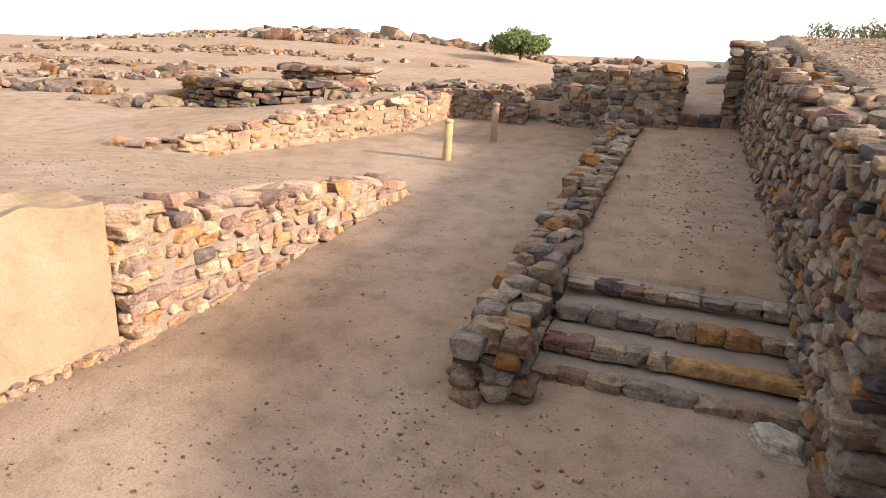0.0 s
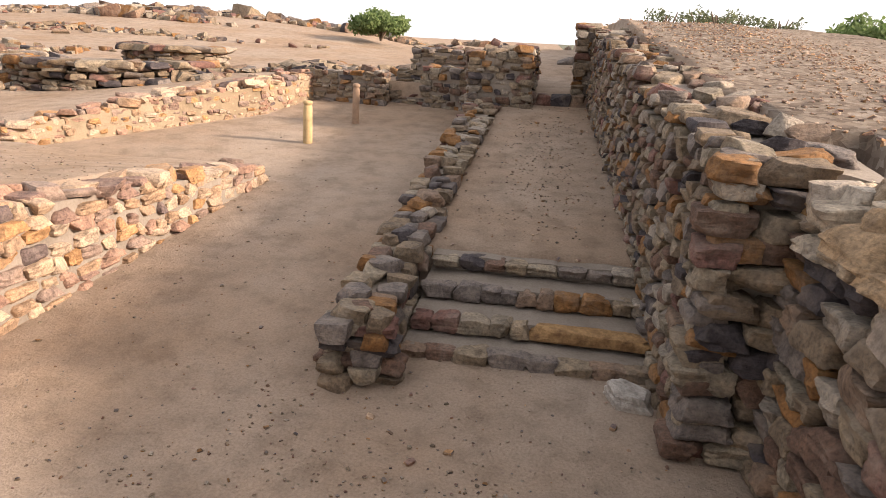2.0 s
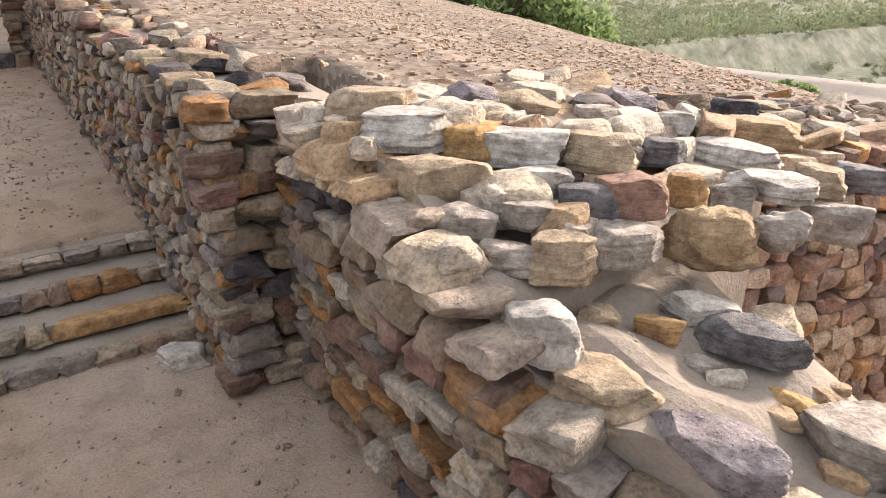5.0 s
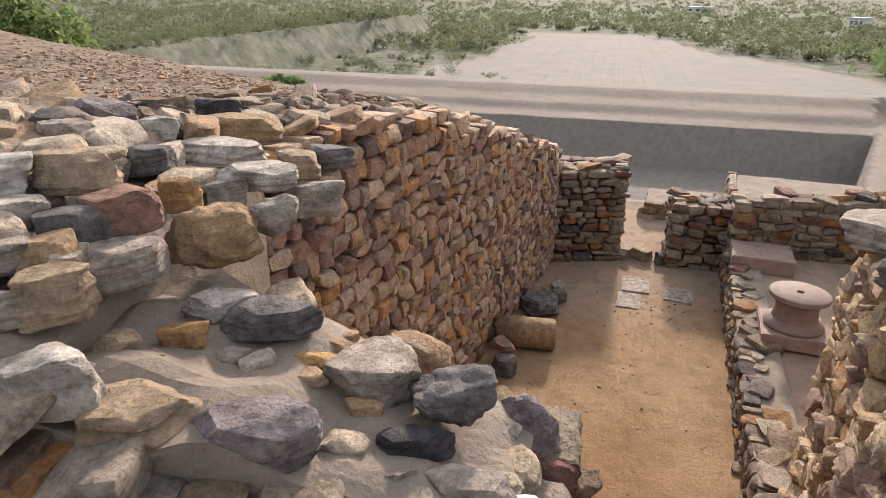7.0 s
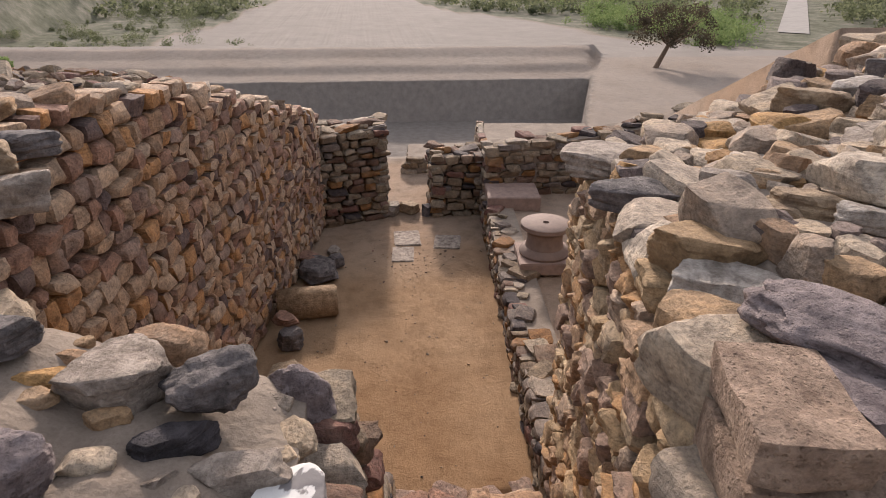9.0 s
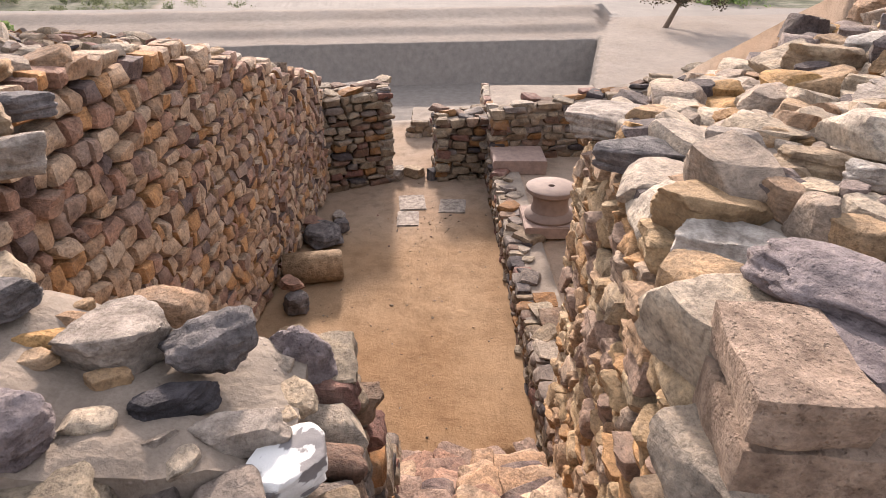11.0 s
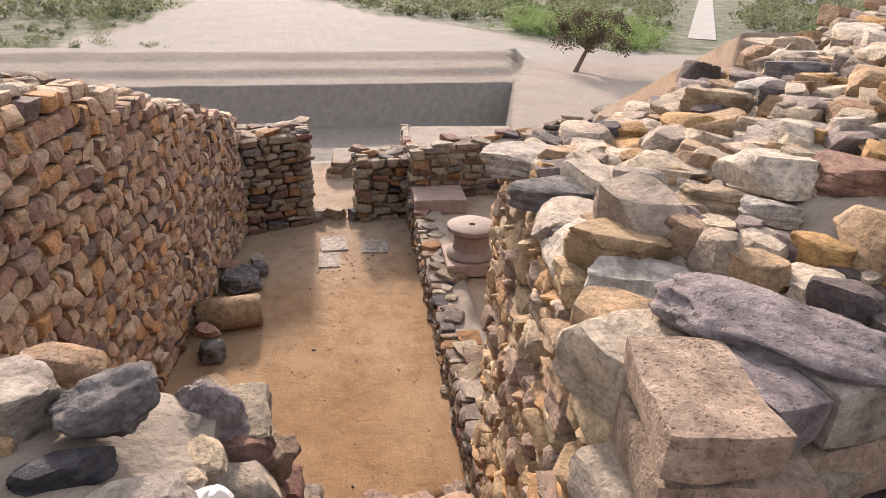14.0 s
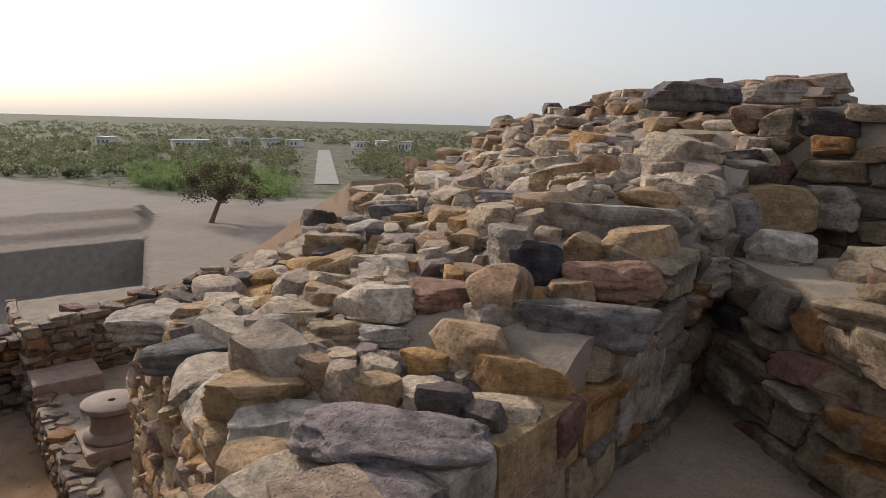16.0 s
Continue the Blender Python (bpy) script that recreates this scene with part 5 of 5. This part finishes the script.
def leaves(centres, radii, count, size, squash=0.8):
    """Leaf blades as small quads, thick at the skin of each clump."""
    n = len(centres) * count
    c, r = np.repeat(np.array(centres), count, 0), np.repeat(np.array(radii), count)[:, None]
    d, a, b = RNG.normal(0, 1, (3, n, 3))
    d /= np.linalg.norm(d, axis=1)[:, None]
    a /= np.linalg.norm(a, axis=1)[:, None]
    b = np.cross(a, b)
    b /= np.linalg.norm(b, axis=1)[:, None] + 1e-9
    p = c + d * r * RNG.uniform(0.35, 1.12, (n, 1)) * np.array((1, 1, squash))
    s = size * RNG.uniform(0.6, 1.4, (n, 1))
    verts = np.stack([p - a * s, p - b * s * 0.45, p + a * s, p + b * s * 0.45], 1).reshape(-1, 3)
    return verts, np.arange(4 * n).reshape(n, 4)


def limb(bm, a, b, ra, rb, seg=7):
    a, b = Vector(a), Vector(b)
    q = (b - a).to_track_quat("Z", "Y")
    rings = []
    for p, r in ((a, ra), ((a + b) / 2 + Vector(RNG.normal(0, 0.04, 3)) * (b - a).length, (ra + rb) / 2), (b, rb)):
        rings.append([bm.verts.new(p + q @ Vector((r * math.cos(t), r * math.sin(t), 0))) for t in np.linspace(0, 2 * math.pi, seg, endpoint=False)])
    for u, w in zip(rings, rings[1:]):
        for i in range(seg):
            bm.faces.new((u[i], u[(i + 1) % seg], w[(i + 1) % seg], w[i])).smooth = True


def shrub(x, y, z, w, h, mat, label, count=110, size=0.07, clumps=16, name="shrub", stems=6):
    top = new(name)
    top.matrix_basis = pose(x, y, z)
    tagged(top, label, name)
    bm = bmesh.new()
    tips = []
    for _ in range(stems):
        a = RNG.uniform(0, 6.3)
        tip = (math.cos(a) * w * 0.3 * RNG.uniform(0.3, 1), math.sin(a) * w * 0.3 * RNG.uniform(0.3, 1), h * RNG.uniform(0.5, 0.8))
        limb(bm, (0, 0, -0.05), tip, 0.02 + w * 0.012, 0.008, 5)
    part("stem", bm, M_BARK, top)
    cs, rs = [], []
    for _ in range(clumps):
        a, r = RNG.uniform(0, 6.3), math.sqrt(RNG.random())
        cs.append((math.cos(a) * r * w * 0.42, math.sin(a) * r * w * 0.42, h * (0.3 + 0.5 * RNG.random() * (1.1 - 0.6 * r))))
        rs.append(w * RNG.uniform(0.10, 0.2))
    v, f = leaves(cs, rs, count, size)
    ob = new("crown", mesh_of("crown", v, f, mat))
    ob.parent = top
    return top


def polar(az_deg, d):
    return d * math.sin(radians(az_deg)), d * math.cos(radians(az_deg))


bx, by = polar(-14.7, 26)
shrub(bx, by, 1.45, 2.3, 1.15, M_LEAF, "dense green shrub on the crest of the hill", 220, 0.08, 26)
for azd, d, zz, w, h, m_ in ((22.5, 15, 1.65, 2.0, 0.9, M_LEAF), (26, 15.5, 1.6, 2.2, 1.0, M_LEAF), (29.5, 15, 1.5, 1.8, 0.8, M_LEAF), (33, 12.5, 1.2, 2.0, 1.0, M_LEAF), (36, 11, 1.2, 2.0, 1.0, M_LEAF), (39.5, 10.8, 1.0, 2.2, 1.1, M_LEAF), (43, 11, 0.8, 2.2, 1.2, M_LEAF)):
    px, py = polar(azd, d)
    shrub(px, py, ground_height(px, py) - 0.05, w, h, m_, "green thorny shrub behind the mound", 150, 0.06, 18)
for azd, d in ((8.5, 13), (11, 13.5), (12.5, 13), (14, 14), (17, 14)):
    px, py = polar(azd, d)
    shrub(px, py, ground_height(px, py) - 0.02, 0.9, 0.45, M_LEAF2, "sparse dry bush on the mound", 30, 0.035, 10)
for azd, d, zz, w, h in ((50, 22, -2.4, 4, 2.2), (53, 23, -2.5, 4, 2.0), (56, 24, -2.6, 4, 1.7), (59, 26, -2.6, 3, 1.3), (47, 23, -2.4, 4, 2.6), (62, 28, -2.6, 2, 0.8)):
    px, py = polar(azd, d)
    shrub(px, py, ground_height(px, py) - 0.05, w, h, M_LEAF, "bright green thicket below the mound", 260, 0.12, 26)

# tree on the bank of the tank
tree = new("tree")
TX, TY = 25.3, -11.9
tree.matrix_basis = pose(TX, TY, ground_height(TX, TY) - 0.05)
tagged(tree, "small leaning thorn tree with a sparse brown crown", "tree")
bm = bmesh.new()
limb(bm, (-0.3, 0.3, 0), (0.15, -0.35, 0.9), 0.11, 0.08, 9)
for _ in range(9):
    limb(bm, (0.15, -0.35, 0.85), (RNG.uniform(-1, 1), -0.5 + RNG.uniform(-1.3, 1.3), RNG.uniform(1.4, 2.3)), 0.05, 0.012, 5)
part("trunk", bm, M_BARK, tree)
cs = [(RNG.uniform(-1.1, 1.1), -0.5 + RNG.uniform(-1.4, 1.4), RNG.uniform(0.95, 2.25)) for _ in range(60)]
v, f = leaves(cs, [RNG.uniform(0.2, 0.42) for _ in cs], 90, 0.05)
ob = new("crown", mesh_of("crown", v, f, M_TWIG))
ob.parent = tree


def scrubland(name, n, region, w0, mat, label, blades=22):
    """A far belt of bushes: clusters of small leafy quads."""
    cs, rs = [], []
    while len(rs) < n * 5:
        x, y = region()
        if x is None:
            continue
        w = w0 * RNG.lognormal(0, 0.4)
        zg = ground_height(x, y) if math.hypot(x, y) < 148 else -8.0
        for _ in range(5):
            cs.append((x + RNG.normal(0, 0.32) * w, y + RNG.normal(0, 0.32) * w, zg + w * RNG.uniform(0.08, 0.42)))
            rs.append(w * RNG.uniform(0.16, 0.3))
    v, f = leaves(cs, rs, blades, w0 * 0.34 / math.sqrt(blades))
    ob = new(name, mesh_of(name, v, f.tolist(), mat))
    tagged(ob, label, "scrub", kind="stuff")


def region_far():
    d = 110 * math.exp(RNG.uniform(0, 2.0))
    a = RNG.uniform(38, 145)
    x, y = polar(a, d)
    if -33 + 0.39 * (x - 86) < y < 20 and x < 165:
        return None, None
    if 121.5 < a < 127 and d < 260:
        return None, None
    return x, y


def region_left():
    x, y = polar(RNG.uniform(40, 80), RNG.uniform(48, 130))
    return (x, y) if y > 14 + 4 * RNG.normal() else (None, None)


def region_right():
    x, y = polar(RNG.uniform(108, 121), RNG.uniform(70, 120))
    return (x, y) if y < -33 + 0.39 * (x - 86) + 2 * RNG.normal() else (None, None)


scrubland("scrub_far", 4200, region_far, 3.6, M_LEAF2, "dull green thorn scrub over the far plain", 17)
scrubland("scrub_bank", 320, region_left, 2.0, M_LEAF2, "scattered green bushes on the flat beyond the tank", 60)
scrubland("scrub_edge", 110, region_right, 3.4, M_LEAF, "fresh green bushes along the dry river bed", 70)

# ------------------------------------------------------------------ road and houses far off
M_ROAD = plain_material("pale_concrete_track", (0.24, 0.22, 0.20), 0.9, 0.2, 0.5)
M_WHITE = plain_material("whitewashed_wall", (0.6, 0.58, 0.55), 0.8, 0.15, 1.0)
M_ROOF = plain_material("grey_sheet_roof", (0.40, 0.40, 0.42), 0.6, 0.2, 1.0)
M_BLUE = plain_material("blue_sheet_roof", (0.10, 0.25, 0.50), 0.5, 0.2, 1.0)
M_DARK_PANEL = plain_material("dark_window_panel", (0.05, 0.05, 0.05), 0.6, 0.1, 1.0)
a0, a1 = polar(124.3, 100), polar(124.0, 215)
dv = np.array(a1) - np.array(a0)
nv_ = np.array((-dv[1], dv[0])) / np.linalg.norm(dv) * 1.9
rv = [(*(np.array(a0) + dv * t + nv_ * s), -7.9 + 0.0 * t) for t in np.linspace(0, 1, 12) for s in (-1, 1)]
rf = [(2 * i, 2 * i + 1, 2 * i + 3, 2 * i + 2) for i in range(11)]
tagged(new("road", mesh_of("road", rv, rf, M_ROAD)), "straight pale concrete road across the plain", "road", kind="structure")


def house(azd, d, w, dp, h, roof, label):
    x, y = polar(azd, d)
    top = new("house")
    top.matrix_basis = pose(x, y, -8.0, 0, 0, RNG.uniform(-30, 30) - azd)
    tagged(top, label, "house", "houses on the plain")
    wl = slab("wall", w, dp, h, M_WHITE, top, (0, 0, h / 2), 0, 0.03)
    slab("roof", w + 0.8, dp + 0.8, 0.25, roof, top, (0, 0, h + 0.12), 0, 0.03)
    # windows are solid panels; the unlit inside is painted as their dark colour
    for k in range(3):
        slab("window", w * 0.12, 0.1, h * 0.4, M_DARK_PANEL, top, (w * (k - 1) * 0.3, -dp / 2 - 0.02, h * 0.5), 0, 0.01)


for azd, d, w, h, roof in ((107, 235, 7, 3, M_ROOF), (112.5, 215, 9, 3, M_ROOF), (114, 220, 7, 3, M_WHITE), (117, 230, 10, 3.5, M_ROOF), (119.5, 225, 8, 3.5, M_BLUE), (121.5, 240, 8, 3, M_WHITE),
                           (127, 235, 7, 3, M_ROOF), (131, 220, 6, 4, M_ROOF), (129, 250, 7, 3, M_WHITE), (96, 330, 18, 3, M_WHITE)):
    house(azd, d, w * 0.65, 4, h * 0.8, roof, "small whitewashed house with a %s roof on the plain" % ("blue sheet" if roof == M_BLUE else "flat"))
